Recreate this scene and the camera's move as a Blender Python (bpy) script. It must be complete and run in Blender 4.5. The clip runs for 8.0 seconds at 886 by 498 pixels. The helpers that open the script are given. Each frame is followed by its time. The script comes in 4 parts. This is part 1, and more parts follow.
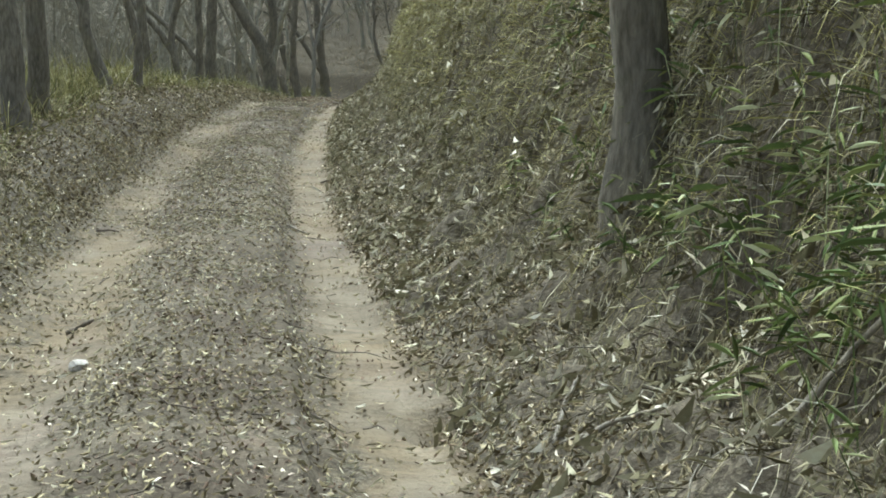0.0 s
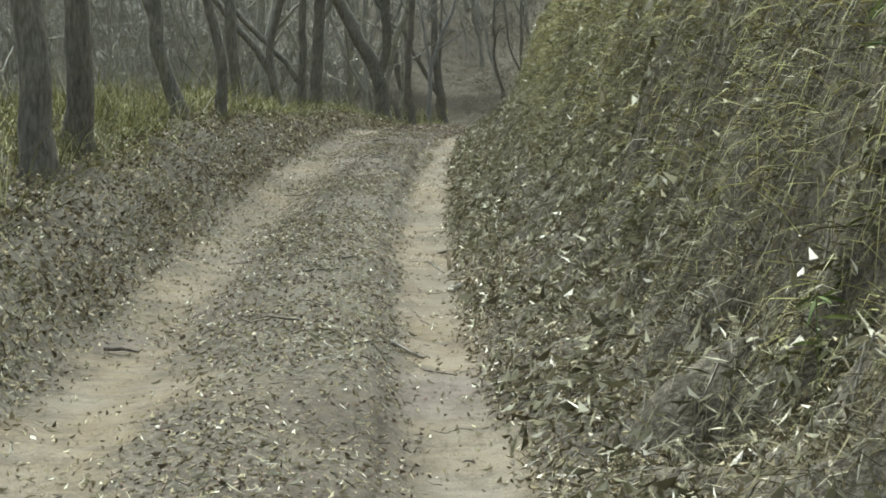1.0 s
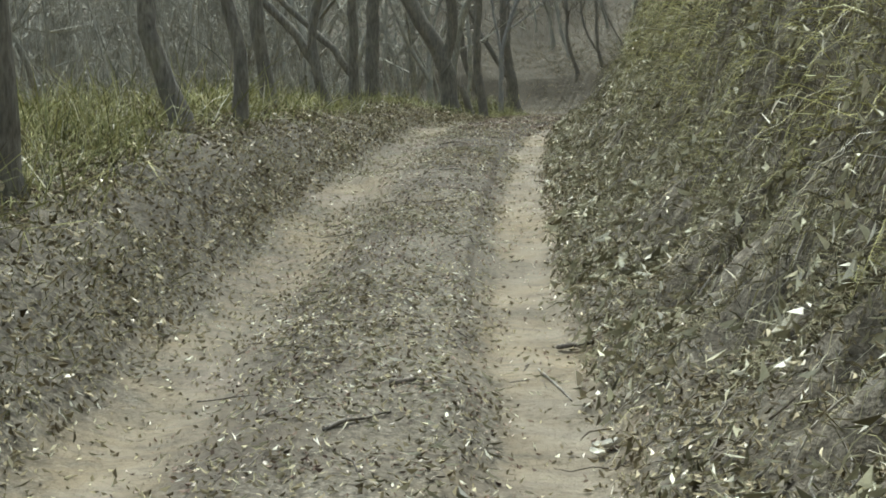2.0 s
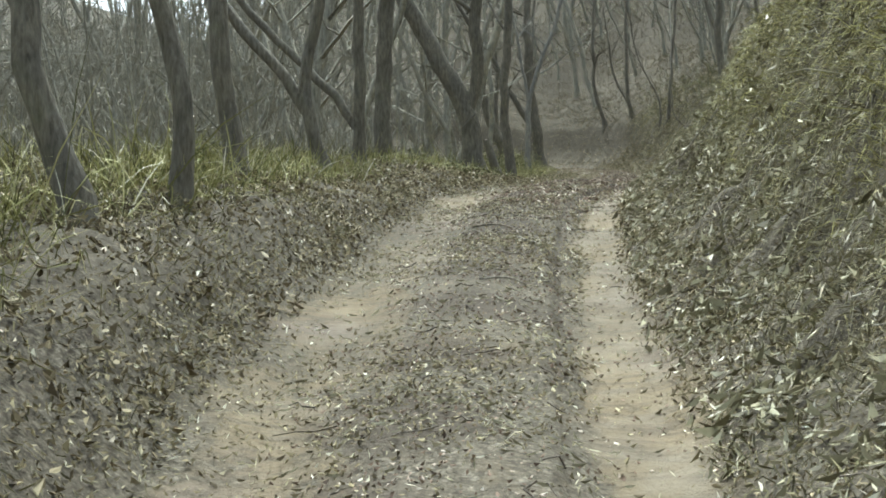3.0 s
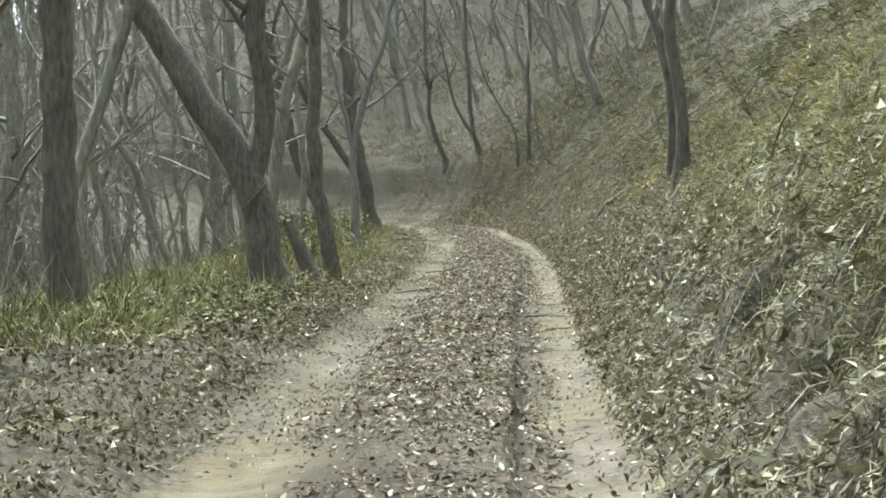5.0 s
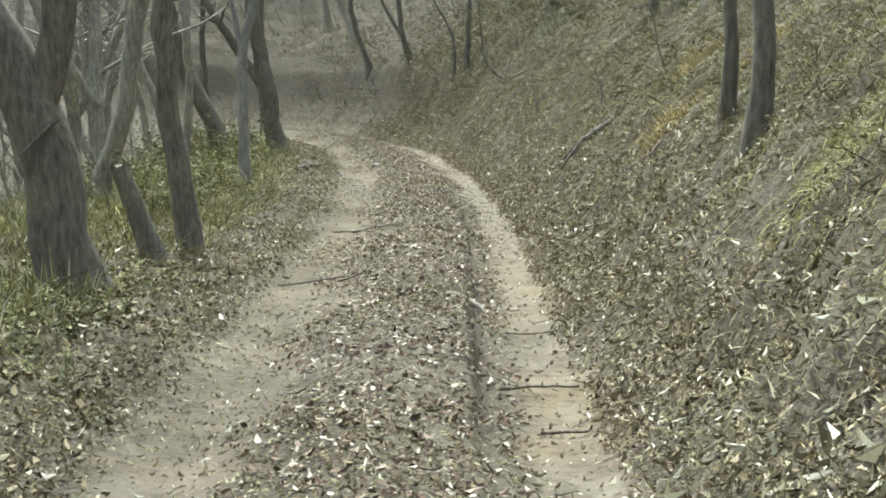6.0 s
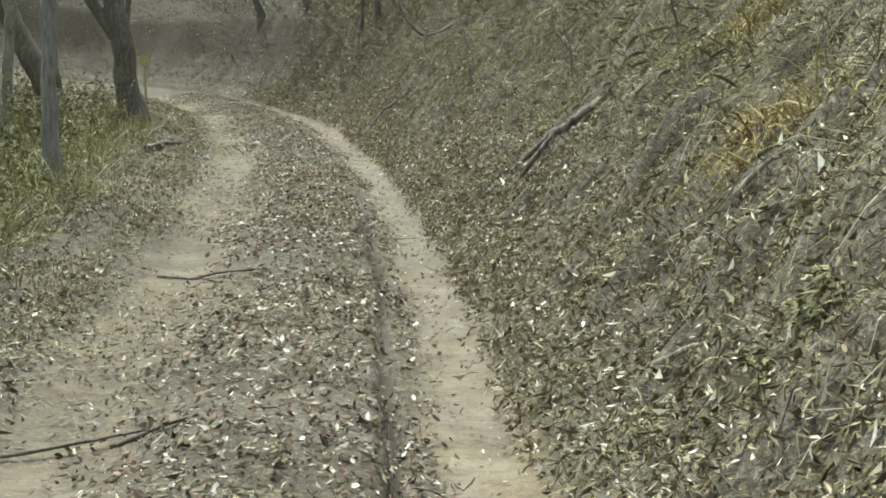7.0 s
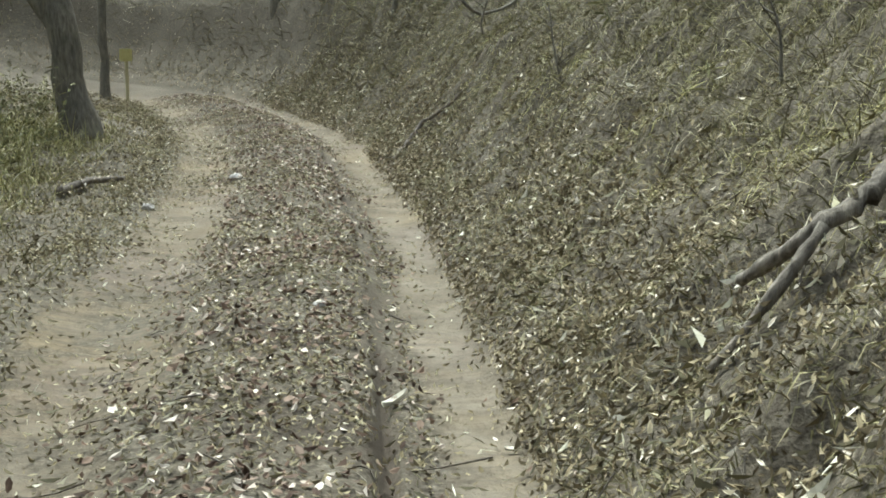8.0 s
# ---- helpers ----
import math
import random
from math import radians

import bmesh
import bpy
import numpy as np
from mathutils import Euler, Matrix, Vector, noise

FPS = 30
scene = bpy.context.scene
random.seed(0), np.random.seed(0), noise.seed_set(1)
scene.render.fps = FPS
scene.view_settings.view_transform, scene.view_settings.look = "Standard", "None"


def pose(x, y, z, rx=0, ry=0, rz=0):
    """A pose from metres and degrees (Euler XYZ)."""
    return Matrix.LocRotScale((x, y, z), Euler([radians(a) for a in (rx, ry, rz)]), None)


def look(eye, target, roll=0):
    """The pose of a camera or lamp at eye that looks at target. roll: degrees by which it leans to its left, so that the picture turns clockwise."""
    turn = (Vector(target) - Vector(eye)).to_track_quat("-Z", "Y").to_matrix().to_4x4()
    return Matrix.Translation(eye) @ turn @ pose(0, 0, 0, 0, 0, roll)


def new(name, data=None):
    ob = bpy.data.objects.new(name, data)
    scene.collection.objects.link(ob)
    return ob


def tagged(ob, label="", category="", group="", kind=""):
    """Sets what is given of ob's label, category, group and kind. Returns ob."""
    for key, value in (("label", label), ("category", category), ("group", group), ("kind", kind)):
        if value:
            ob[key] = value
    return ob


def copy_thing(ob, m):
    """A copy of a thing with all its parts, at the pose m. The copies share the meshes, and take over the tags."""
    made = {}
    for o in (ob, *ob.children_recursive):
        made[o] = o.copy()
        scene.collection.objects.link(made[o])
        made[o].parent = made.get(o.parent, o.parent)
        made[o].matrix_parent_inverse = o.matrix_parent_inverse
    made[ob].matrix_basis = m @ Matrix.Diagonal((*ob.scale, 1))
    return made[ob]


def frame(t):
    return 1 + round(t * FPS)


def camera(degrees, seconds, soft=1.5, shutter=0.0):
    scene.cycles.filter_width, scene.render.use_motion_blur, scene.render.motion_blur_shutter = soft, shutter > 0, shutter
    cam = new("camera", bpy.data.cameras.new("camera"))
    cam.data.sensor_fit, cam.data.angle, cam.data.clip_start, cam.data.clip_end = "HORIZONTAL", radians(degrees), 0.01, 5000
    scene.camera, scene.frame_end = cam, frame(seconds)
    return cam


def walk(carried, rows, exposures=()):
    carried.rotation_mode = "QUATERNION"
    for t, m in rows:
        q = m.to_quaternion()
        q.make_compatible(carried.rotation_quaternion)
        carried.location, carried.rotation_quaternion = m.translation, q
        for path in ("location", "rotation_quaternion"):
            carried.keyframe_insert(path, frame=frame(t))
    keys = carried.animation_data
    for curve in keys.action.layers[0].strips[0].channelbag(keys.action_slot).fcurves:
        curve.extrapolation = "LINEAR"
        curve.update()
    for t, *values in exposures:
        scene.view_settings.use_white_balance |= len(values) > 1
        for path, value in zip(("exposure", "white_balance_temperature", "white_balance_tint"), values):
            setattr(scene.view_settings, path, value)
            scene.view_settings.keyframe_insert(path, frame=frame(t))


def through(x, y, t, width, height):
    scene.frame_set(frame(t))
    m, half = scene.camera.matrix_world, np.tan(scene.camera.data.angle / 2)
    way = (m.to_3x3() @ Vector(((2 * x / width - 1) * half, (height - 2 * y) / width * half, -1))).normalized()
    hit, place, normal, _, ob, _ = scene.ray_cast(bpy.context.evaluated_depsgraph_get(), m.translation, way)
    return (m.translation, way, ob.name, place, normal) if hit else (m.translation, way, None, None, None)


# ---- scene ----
cam = camera(39.0, 8.0, soft=1.8)
PATH = [
    (0, (0.737, 1.153, 1.521), (0.653, 3.145, 1.363), 0.3),
    (0.2, (0.626, 1.823, 1.588), (0.491, 3.813, 1.437), 1.5),
    (0.3, (0.561, 2.126, 1.619), (0.41, 4.116, 1.487), 1.9),
    (0.5, (0.461, 2.819, 1.684), (0.273, 4.807, 1.577), 2.2),
    (0.7, (0.4, 3.521, 1.708), (0.167, 5.503, 1.589), -0.0),
    (0.8, (0.328, 3.863, 1.749), (0.087, 5.845, 1.619), -0.3),
    (1, (0.201, 4.548, 1.839), (-0.06, 6.527, 1.708), 1.1),
    (1.2, (0.066, 5.262, 1.897), (-0.212, 7.239, 1.78), 1.2),
    (1.3, (0.011, 5.606, 1.918), (-0.286, 7.581, 1.817), -0.0),
    (1.5, (-0.095, 6.351, 1.952), (-0.446, 8.317, 1.853), -1.8),
    (1.7, (-0.286, 7.12, 2.012), (-0.661, 9.08, 1.877), 0.4),
    (1.8, (-0.365, 7.487, 2.051), (-0.733, 9.447, 1.903), 0.4),
    (2, (-0.516, 8.229, 2.112), (-0.886, 10.188, 1.956), -0.8),
    (2.2, (-0.671, 8.999, 2.2), (-1.059, 10.959, 2.113), -0.3),
    (3.3, (-1.72, 13.345, 2.563), (-2.095, 15.308, 2.484), 0.3),
    (3.5, (-1.882, 14.272, 2.668), (-2.223, 16.241, 2.598), 0.2),
    (3.7, (-2.007, 15.152, 2.747), (-2.328, 17.126, 2.688), -1.5),
    (3.8, (-2.078, 15.593, 2.806), (-2.38, 17.57, 2.749), -1.3),
    (4, (-2.172, 16.506, 2.911), (-2.432, 18.488, 2.86), -2.1),
    (4.2, (-2.269, 17.405, 2.985), (-2.493, 19.391, 2.941), -3.0),
    (4.3, (-2.307, 17.822, 3.07), (-2.517, 19.81, 3.014), -3.5),
    (4.5, (-2.383, 18.688, 3.149), (-2.573, 20.678, 3.093), -3.7),
    (4.7, (-2.475, 19.558, 3.27), (-2.635, 21.551, 3.226), -3.4),
    (5.8, (-2.755, 25.125, 3.832), (-2.769, 27.118, 3.67), -1.5),
    (6, (-2.777, 26.035, 3.877), (-2.772, 28.024, 3.664), -1.2),
    (6.3, (-2.809, 27.406, 3.948), (-2.76, 29.396, 3.755), 0.1),
    (6.5, (-2.806, 28.373, 3.994), (-2.723, 30.361, 3.794), 0.8),
    (6.7, (-2.777, 29.375, 3.999), (-2.66, 31.352, 3.724), 0.8),
    (6.8, (-2.736, 29.901, 3.986), (-2.608, 31.876, 3.695), 0.6),
    (7, (-2.697, 30.876, 4.003), (-2.54, 32.85, 3.722), 0.5),
    (7.2, (-2.652, 31.861, 4.018), (-2.483, 33.838, 3.772), 1.0),
    (7.3, (-2.635, 32.422, 4.03), (-2.464, 34.401, 3.794), 1.5),
    (7.5, (-2.583, 33.508, 4.054), (-2.424, 35.487, 3.812), 0.9),
    (7.7, (-2.539, 34.575, 4.065), (-2.407, 36.552, 3.791), 0.9),
    (7.8, (-2.568, 35.05, 4.063), (-2.445, 37.026, 3.776), 0.5),
    (8, (-2.496, 36.181, 4.064), (-2.411, 38.157, 3.764), -0.3),
]
walk(cam, [(t, look(eye, target, roll)) for t, eye, target, roll in PATH], [(0, 1.5, 5540, -1.5), (2.2, 1.49, 5540, -1.5), (3.5, 1.81, 5480, -1.5), (4.7, 1.89, 5480, -1.5), (6, 1.88, 5550, -1.5), (6.5, 1.7, 5580, -1.5), (7.0, 1.62, 5610, -1.5), (7.4, 1.49, 5610, -1.5), (8, 1.52, 5610, -1.5)])

# ---- light: hazy winter daylight through bare trees ----
world = bpy.data.worlds.new("world")
scene.world = world
world.use_nodes = True
wn = world.node_tree.nodes
sky = wn.new("ShaderNodeTexSky")
sky.sky_type = "NISHITA"
sky.sun_disc = False
sky.sun_elevation, sky.sun_rotation = radians(58), radians(-20)
sky.air_density, sky.dust_density, sky.ozone_density = 1.0, 8.0, 1.0
wn["Background"].inputs["Strength"].default_value = 0.15
pale = wn.new("ShaderNodeHueSaturation")
pale.inputs["Saturation"].default_value = 0.35
world.node_tree.links.new(sky.outputs[0], pale.inputs["Color"])
world.node_tree.links.new(pale.outputs[0], wn["Background"].inputs["Color"])

sun_data = bpy.data.lights.new("sun", "SUN")
sun_data.energy, sun_data.angle, sun_data.color = 1.7, radians(14), (1.0, 0.97, 0.92)
sun = new("sun", sun_data)
# the sun stands ahead, just left of the way, behind thin cloud
sun.matrix_world = look((math.sin(radians(-20)) * 50, math.cos(radians(-20)) * 50, math.tan(radians(58)) * 50), (0, 0, 0))

# ---- materials ----
class Nodes:
    """Short hand for building one node material."""

    def __init__(self, name, rough=0.85):
        self.m = bpy.data.materials.new(name)
        self.m.use_nodes = True
        self.t = self.m.node_tree
        self.b = self.t.nodes["Principled BSDF"]
        self.b.inputs["Roughness"].default_value = rough
        self.b.inputs["Specular IOR Level"].default_value = 0.25

    def n(self, kind, **ins):
        node = self.t.nodes.new("ShaderNode" + kind)
        for k, v in ins.items():
            self.put(node.inputs[k.replace("_", " ")], v)
        return node

    def put(self, socket, v):
        if isinstance(v, bpy.types.NodeSocket):
            self.t.links.new(v, socket)
        else:
            socket.default_value = v

    def where(self, scale=(1, 1, 1)):
        c = self.n("TexCoord")
        mp = self.n("Mapping", Vector=c.outputs["Object"])
        mp.inputs["Scale"].default_value = scale
        return mp.outputs[0]

    def noise(self, scale, at=None, detail=5.0, rough=0.6):
        return self.n("TexNoise", Vector=at or self.where(), Scale=scale, Detail=detail, Roughness=rough).outputs["Fac"]

    def ramp(self, fac, stops):
        r = self.n("ValToRGB", Fac=fac)
        e = r.color_ramp.elements
        while len(e) < len(stops):
            e.new(0.5)
        for el, (p, c) in zip(e, stops):
            el.position, el.color = p, (*c, 1)
        return r.outputs["Color"]

    def mix(self, fac, a, b, how="MIX"):
        x = self.t.nodes.new("ShaderNodeMix")
        x.data_type, x.blend_type = "RGBA", how
        for i, v in ((0, fac), (6, a), (7, b)):
            self.put(x.inputs[i], (*v, 1) if isinstance(v, tuple) and len(v) == 3 else v)
        return x.outputs[2]

    def map(self, v, a, b, c=0.0, d=1.0):
        r = self.n("MapRange", Value=v)
        for k, w in zip(("From Min", "From Max", "To Min", "To Max"), (a, b, c, d)):
            r.inputs[k].default_value = w
        return r.outputs[0]

    def bump(self, height, strength=0.5, distance=0.02):
        self.put(self.b.inputs["Normal"], self.n("Bump", Height=height, Strength=strength, Distance=distance).outputs[0])

    def done(self, colour):
        self.put(self.b.inputs["Base Color"], colour)
        return self.m


def ground_material():
    k = Nodes("forest_soil", 1.0)
    k.b.inputs["Specular IOR Level"].default_value = 0.04
    at = k.where()
    coarse, fine = k.noise(0.8, at), k.noise(28, at, 8)
    bent_at = k.mix(0.06, at, k.n("TexNoise", Vector=at, Scale=9.0, Detail=4.0).outputs["Color"])
    cells = k.n("TexVoronoi", Vector=bent_at, Scale=46.0)
    flecks = k.n("TexVoronoi", Vector=bent_at, Scale=95.0)
    litter = k.ramp(cells.outputs["Color"], [(0.1, (0.03, 0.025, 0.018)), (0.45, (0.07, 0.06, 0.043)), (0.7, (0.125, 0.109, 0.08)), (0.95, (0.25, 0.226, 0.176))])
    litter = k.mix(0.45, litter, k.ramp(flecks.outputs["Color"], [(0.2, (0.02, 0.016, 0.011)), (0.6, (0.099, 0.084, 0.056)), (0.95, (0.3, 0.26, 0.18))]))
    litter = k.mix(k.map(coarse, 0.35, 0.7, 0.2, 0.75), litter, (0.105, 0.088, 0.062))
    litter = k.mix(k.map(fine, 0.45, 0.7, 0.0, 0.75), litter, (0.028, 0.022, 0.015))
    # packed sand of the ruts: ochre, grey and faintly reddish patches, faint cross ripples from the wheels
    sand = k.ramp(k.noise(2.6, at, 4), [(0.25, (0.072, 0.059, 0.04)), (0.5, (0.11, 0.091, 0.062)), (0.8, (0.162, 0.136, 0.096))])
    sand = k.mix(k.map(k.noise(0.9, at, 3), 0.42, 0.62, 0.0, 0.6), sand, (0.16, 0.122, 0.068))
    sand = k.mix(k.map(k.noise(0.7, k.where((1.0, 1.0, 3.0)), 3), 0.52, 0.68, 0.0, 0.6), sand, (0.125, 0.1, 0.082))
    sand = k.mix(k.map(fine, 0.5, 0.75, 0.0, 0.45), sand, (0.05, 0.041, 0.029))
    tread = k.noise(1.0, k.where((2.4, 15.0, 1.0)), 3)
    sand = k.mix(k.map(tread, 0.48, 0.64, 0.0, 0.6), sand, (0.066, 0.054, 0.038))
    bare = k.n("Attribute")
    bare.attribute_name = "bare"
    edge = k.n("Math", Value=bare.outputs["Fac"])
    edge.operation = "ADD"
    k.put(edge.inputs[1], k.map(k.noise(4.5, at, 6), 0.25, 0.75, -0.6, 0.6))
    k.bump(k.mix(0.15, fine, flecks.outputs["Distance"]), 0.7, 0.025)
    # damp blotches, plus the groove's shade put into the soil colour
    damp_and_shade = k.n("Attribute")
    damp_and_shade.attribute_name = "damp_and_shade"
    # clearest stretches paler: bare sand, and a windscreen reflection put into its colour
    sand = k.mix(k.map(edge.outputs[0], 0.75, 1.25, 0.0, 0.32), sand, (0.2, 0.173, 0.128))
    soil = k.mix(k.map(edge.outputs[0], 0.3, 0.85), litter, sand)
    return k.done(k.mix(damp_and_shade.outputs["Fac"], soil, k.mix(fine, (0.03, 0.024, 0.017), (0.075, 0.06, 0.043))))


def island_material(name, stops, rough=0.7, through=0.0):
    """Small pieces, each of one tint by its own random number, with fine mottling."""
    k = Nodes(name, rough)
    k.b.inputs["Specular IOR Level"].default_value = 0.12
    g = k.n("NewGeometry")
    c = k.ramp(g.outputs["Random Per Island"], stops)
    c = k.mix(k.map(k.noise(60, None, 3), 0.35, 0.7, 0.0, 0.45), c, k.mix(1.0, c, (0.55, 0.5, 0.42), "MULTIPLY"))
    if through:
        k.b.inputs["Transmission Weight"].default_value = 0.0
        k.b.inputs["Subsurface Weight"].default_value = through
        k.b.inputs["Subsurface Scale"].default_value = 0.01
    return k.done(c)


def bark_material(name, dark, light, moss=0.0):
    k = Nodes(name, 0.95)
    k.b.inputs["Specular IOR Level"].default_value = 0.06
    at = k.where((1, 1, 0.22))
    ridges = k.noise(34, at, 6, 0.65)
    c = k.ramp(ridges, [(0.3, dark), (0.7, light)])
    c = k.mix(k.map(k.noise(3, None, 4), 0.45, 0.75, 0.0, 0.7), c, k.mix(1.0, c, (1.7, 1.65, 1.5), "MULTIPLY"))
    if moss:
        c = k.mix(k.map(k.noise(5, None, 5), 0.55, 0.75, 0.0, moss), c, (0.09, 0.1, 0.045))
    k.bump(ridges, 0.9, 0.02)
    return k.done(c)


SOIL = ground_material()
BRUSH = island_material("brushwood_grey", [(0.0, (0.09, 0.0822, 0.0619)), (0.6, (0.24, 0.223, 0.169)), (0.97, (0.38, 0.356, 0.275))], 0.9)
LITTER = island_material("dead_leaves", [(0.0, (0.066, 0.051, 0.027)), (0.25, (0.135, 0.108, 0.057)), (0.55, (0.214, 0.178, 0.097)), (0.8, (0.31, 0.268, 0.155)), (0.95, (0.46, 0.41, 0.26)), (0.995, (0.74, 0.7, 0.53))], 0.95)
LITTER_RED = island_material("brown_dead_leaves", [(0.0, (0.055, 0.0369, 0.0259)), (0.4, (0.14, 0.095, 0.0638)), (0.75, (0.25, 0.185, 0.134)), (0.97, (0.579, 0.51, 0.408))], 0.95)
# as dead_leaves, but a little darker, apart from the palest pieces
LITTER_BANK = island_material("darker_dead_leaves", [(0.0, (0.0609, 0.046, 0.025)), (0.3, (0.1197, 0.095, 0.051)), (0.6, (0.1869, 0.152, 0.085)), (0.84, (0.2835, 0.236, 0.138)), (0.94, (0.462, 0.398, 0.26)), (0.99, (0.777, 0.7, 0.55))], 0.95)
MAT = island_material("weathered_grass", [(0.0, (0.0441, 0.0367, 0.0194)), (0.35, (0.11, 0.0955, 0.0518)), (0.65, (0.188, 0.166, 0.0929)), (0.9, (0.298, 0.266, 0.162)), (0.98, (0.551, 0.51, 0.356))], 0.95)
STRAW = island_material("dry_grass", [(0.0, (0.08, 0.0693, 0.0369)), (0.35, (0.18, 0.161, 0.0903)), (0.65, (0.3, 0.275, 0.17)), (0.9, (0.45, 0.421, 0.293)), (0.98, (0.7, 0.653, 0.513))], 0.9)
OLIVE = island_material("olive_grass", [(0.0, (0.05949, 0.0545, 0.0254)), (0.4, (0.1456, 0.133, 0.0594)), (0.75, (0.2434, 0.216, 0.104)), (0.96, (0.389, 0.344, 0.191))], 0.9)
TALL = island_material("tall_olive_grass", [(0.0, (0.0648, 0.0648, 0.02322)), (0.3, (0.171, 0.1674, 0.0594)), (0.65, (0.297, 0.279, 0.1089)), (0.92, (0.432, 0.396, 0.198)), (0.99, (0.5985, 0.558, 0.4275))], 0.85)
RIM = island_material("golden_green_grass", [(0.0, (0.11, 0.09968, 0.03255)), (0.3, (0.2585, 0.2374, 0.08085)), (0.65, (0.407, 0.3752, 0.1365)), (0.93, (0.517, 0.4861, 0.21)), (0.99, (0.726, 0.7168, 0.4515))], 0.85)
GRASS = island_material("yellow_green_grass", [(0.0, (0.0689, 0.0638, 0.0273)), (0.3, (0.18, 0.17, 0.0651)), (0.65, (0.318, 0.29, 0.121)), (0.9, (0.488, 0.452, 0.221)), (0.98, (0.721, 0.681, 0.525))], 0.85)
BAMBOO = island_material("bamboo_grass_green", [(0.0, (0.0517, 0.072, 0.0242)), (0.45, (0.121, 0.162, 0.0495)), (0.8, (0.253, 0.282, 0.101)), (0.97, (0.598, 0.624, 0.396))], 0.6)
SHRUB = island_material("shrub_leaf_green", [(0.0, (0.06, 0.06, 0.026)), (0.5, (0.14, 0.135, 0.056)), (0.85, (0.22, 0.205, 0.092)), (0.98, (0.34, 0.32, 0.18))], 0.8)
BARK = bark_material("bark", (0.055, 0.049, 0.037), (0.165, 0.148, 0.115), 0.35)
# bark paled so that its colour stands in for haze over the woods
BARK_HAZED = bark_material("haze_paled_bark", (0.101, 0.0932, 0.0708), (0.291, 0.271, 0.211))
BARK_PALE = bark_material("pale_bark", (0.1, 0.094, 0.08), (0.24, 0.226, 0.195))
STICK = bark_material("stick_bark", (0.1, 0.085, 0.065), (0.32, 0.29, 0.23))
STICK_GREY = bark_material("grey_stick_bark", (0.055, 0.047, 0.036), (0.2, 0.174, 0.136))
STICK_DARK = bark_material("dark_stick_bark", (0.045, 0.037, 0.028), (0.17, 0.145, 0.115))
BLEACHED = island_material("bleached_leaf", [(0.0, (0.62, 0.58, 0.47)), (1.0, (0.74, 0.71, 0.6))], 0.8)
_k = Nodes("stone", 0.9)
TAN = island_material("tan_withered_grass", [(0.0, (0.05, 0.041, 0.021)), (0.35, (0.1, 0.085, 0.044)), (0.7, (0.165, 0.143, 0.075)), (0.93, (0.25, 0.22, 0.125)), (0.99, (0.47, 0.43, 0.3))], 0.95)
GOLD = island_material("golden_dry_grass", [(0.0, (0.12, 0.085, 0.03)), (0.5, (0.33, 0.25, 0.085)), (0.95, (0.5, 0.42, 0.2))], 0.9)
STONE = _k.done(_k.ramp(_k.noise(18), [(0.3, (0.22, 0.2, 0.17)), (0.7, (0.46, 0.43, 0.37))]))
_k = Nodes("yellow_paint", 0.6)
YELLOW = _k.done(_k.ramp(_k.noise(12), [(0.3, (0.3, 0.26, 0.09)), (0.7, (0.42, 0.36, 0.14))]))
_k = Nodes("grey_post", 0.6)
POST = _k.done(_k.ramp(_k.noise(20), [(0.3, (0.25, 0.22, 0.12)), (0.7, (0.38, 0.33, 0.18))]))

# ---- the lie of the land ----
# the right-hand wheel rut: x by y; d is the distance to its right
RUT_Y = [-60, -10, 0, 4, 7, 9.4, 11.6, 13.4, 15, 17.7, 20, 23.7, 27, 32, 38, 40.5, 44.5, 47.7, 50.7, 53, 57, 60, 63, 67, 72, 80, 100]
RUT_X = [6.0, 2.4, 1.35, 0.72, 0.12, -0.35, -0.8, -1.05, -1.32, -1.68, -1.95, -2.26, -2.3, -2.27, -2.17, -2.2, -2.38, -2.68, -3.02, -3.55, -4.7, -6.0, -7.7, -10.8, -16, -25, -45]
ROAD_Y = [-60, 0, 4.5, 9, 13.3, 16.5, 19.6, 25, 28.4, 33.5, 38, 47, 57, 70, 100]
ROAD_Z = [-6.0, 0.01, 0.42, 0.8, 1.16, 1.5, 1.86, 2.42, 2.57, 2.65, 2.74, 3.04, 3.4, 3.8, 4.6]
_gy = np.arange(-62, 104, 0.1)


def _smoothed(v, width):
    n = int(width / 0.1) | 1
    kernel = np.hanning(n + 2)[1:-1]
    return np.convolve(np.pad(v, n // 2, mode="edge"), kernel / kernel.sum(), mode="valid")


_rut = _smoothed(np.interp(_gy, RUT_Y, RUT_X), 3.0)
_road = _smoothed(np.interp(_gy, ROAD_Y, ROAD_Z), 3.5)
_turn = np.sqrt(1 + _smoothed(np.gradient(_rut, 0.1), 2.0) ** 2)


def rut_x(y):
    return np.interp(y, _gy, _rut)


def road_z(y):
    return np.interp(y, _gy, _road)


def side(x, y):
    """Distance from the right-hand rut, across the way (right is positive)."""
    return (np.asarray(x) - rut_x(y)) / np.interp(y, _gy, _turn)


def ripple(x, y, scale, seed=0):
    """Smooth uneven waves, about -1 to 1."""
    r = np.random.RandomState(seed)
    total = 0.0
    for i in range(6):
        a, p, s = r.uniform(0, 6.283), r.uniform(0, 6.283), scale * r.uniform(0.6, 1.9)
        total = total + np.sin((np.cos(a) * x + np.sin(a) * y) / s * 6.283 + p)
    return total / 3.2


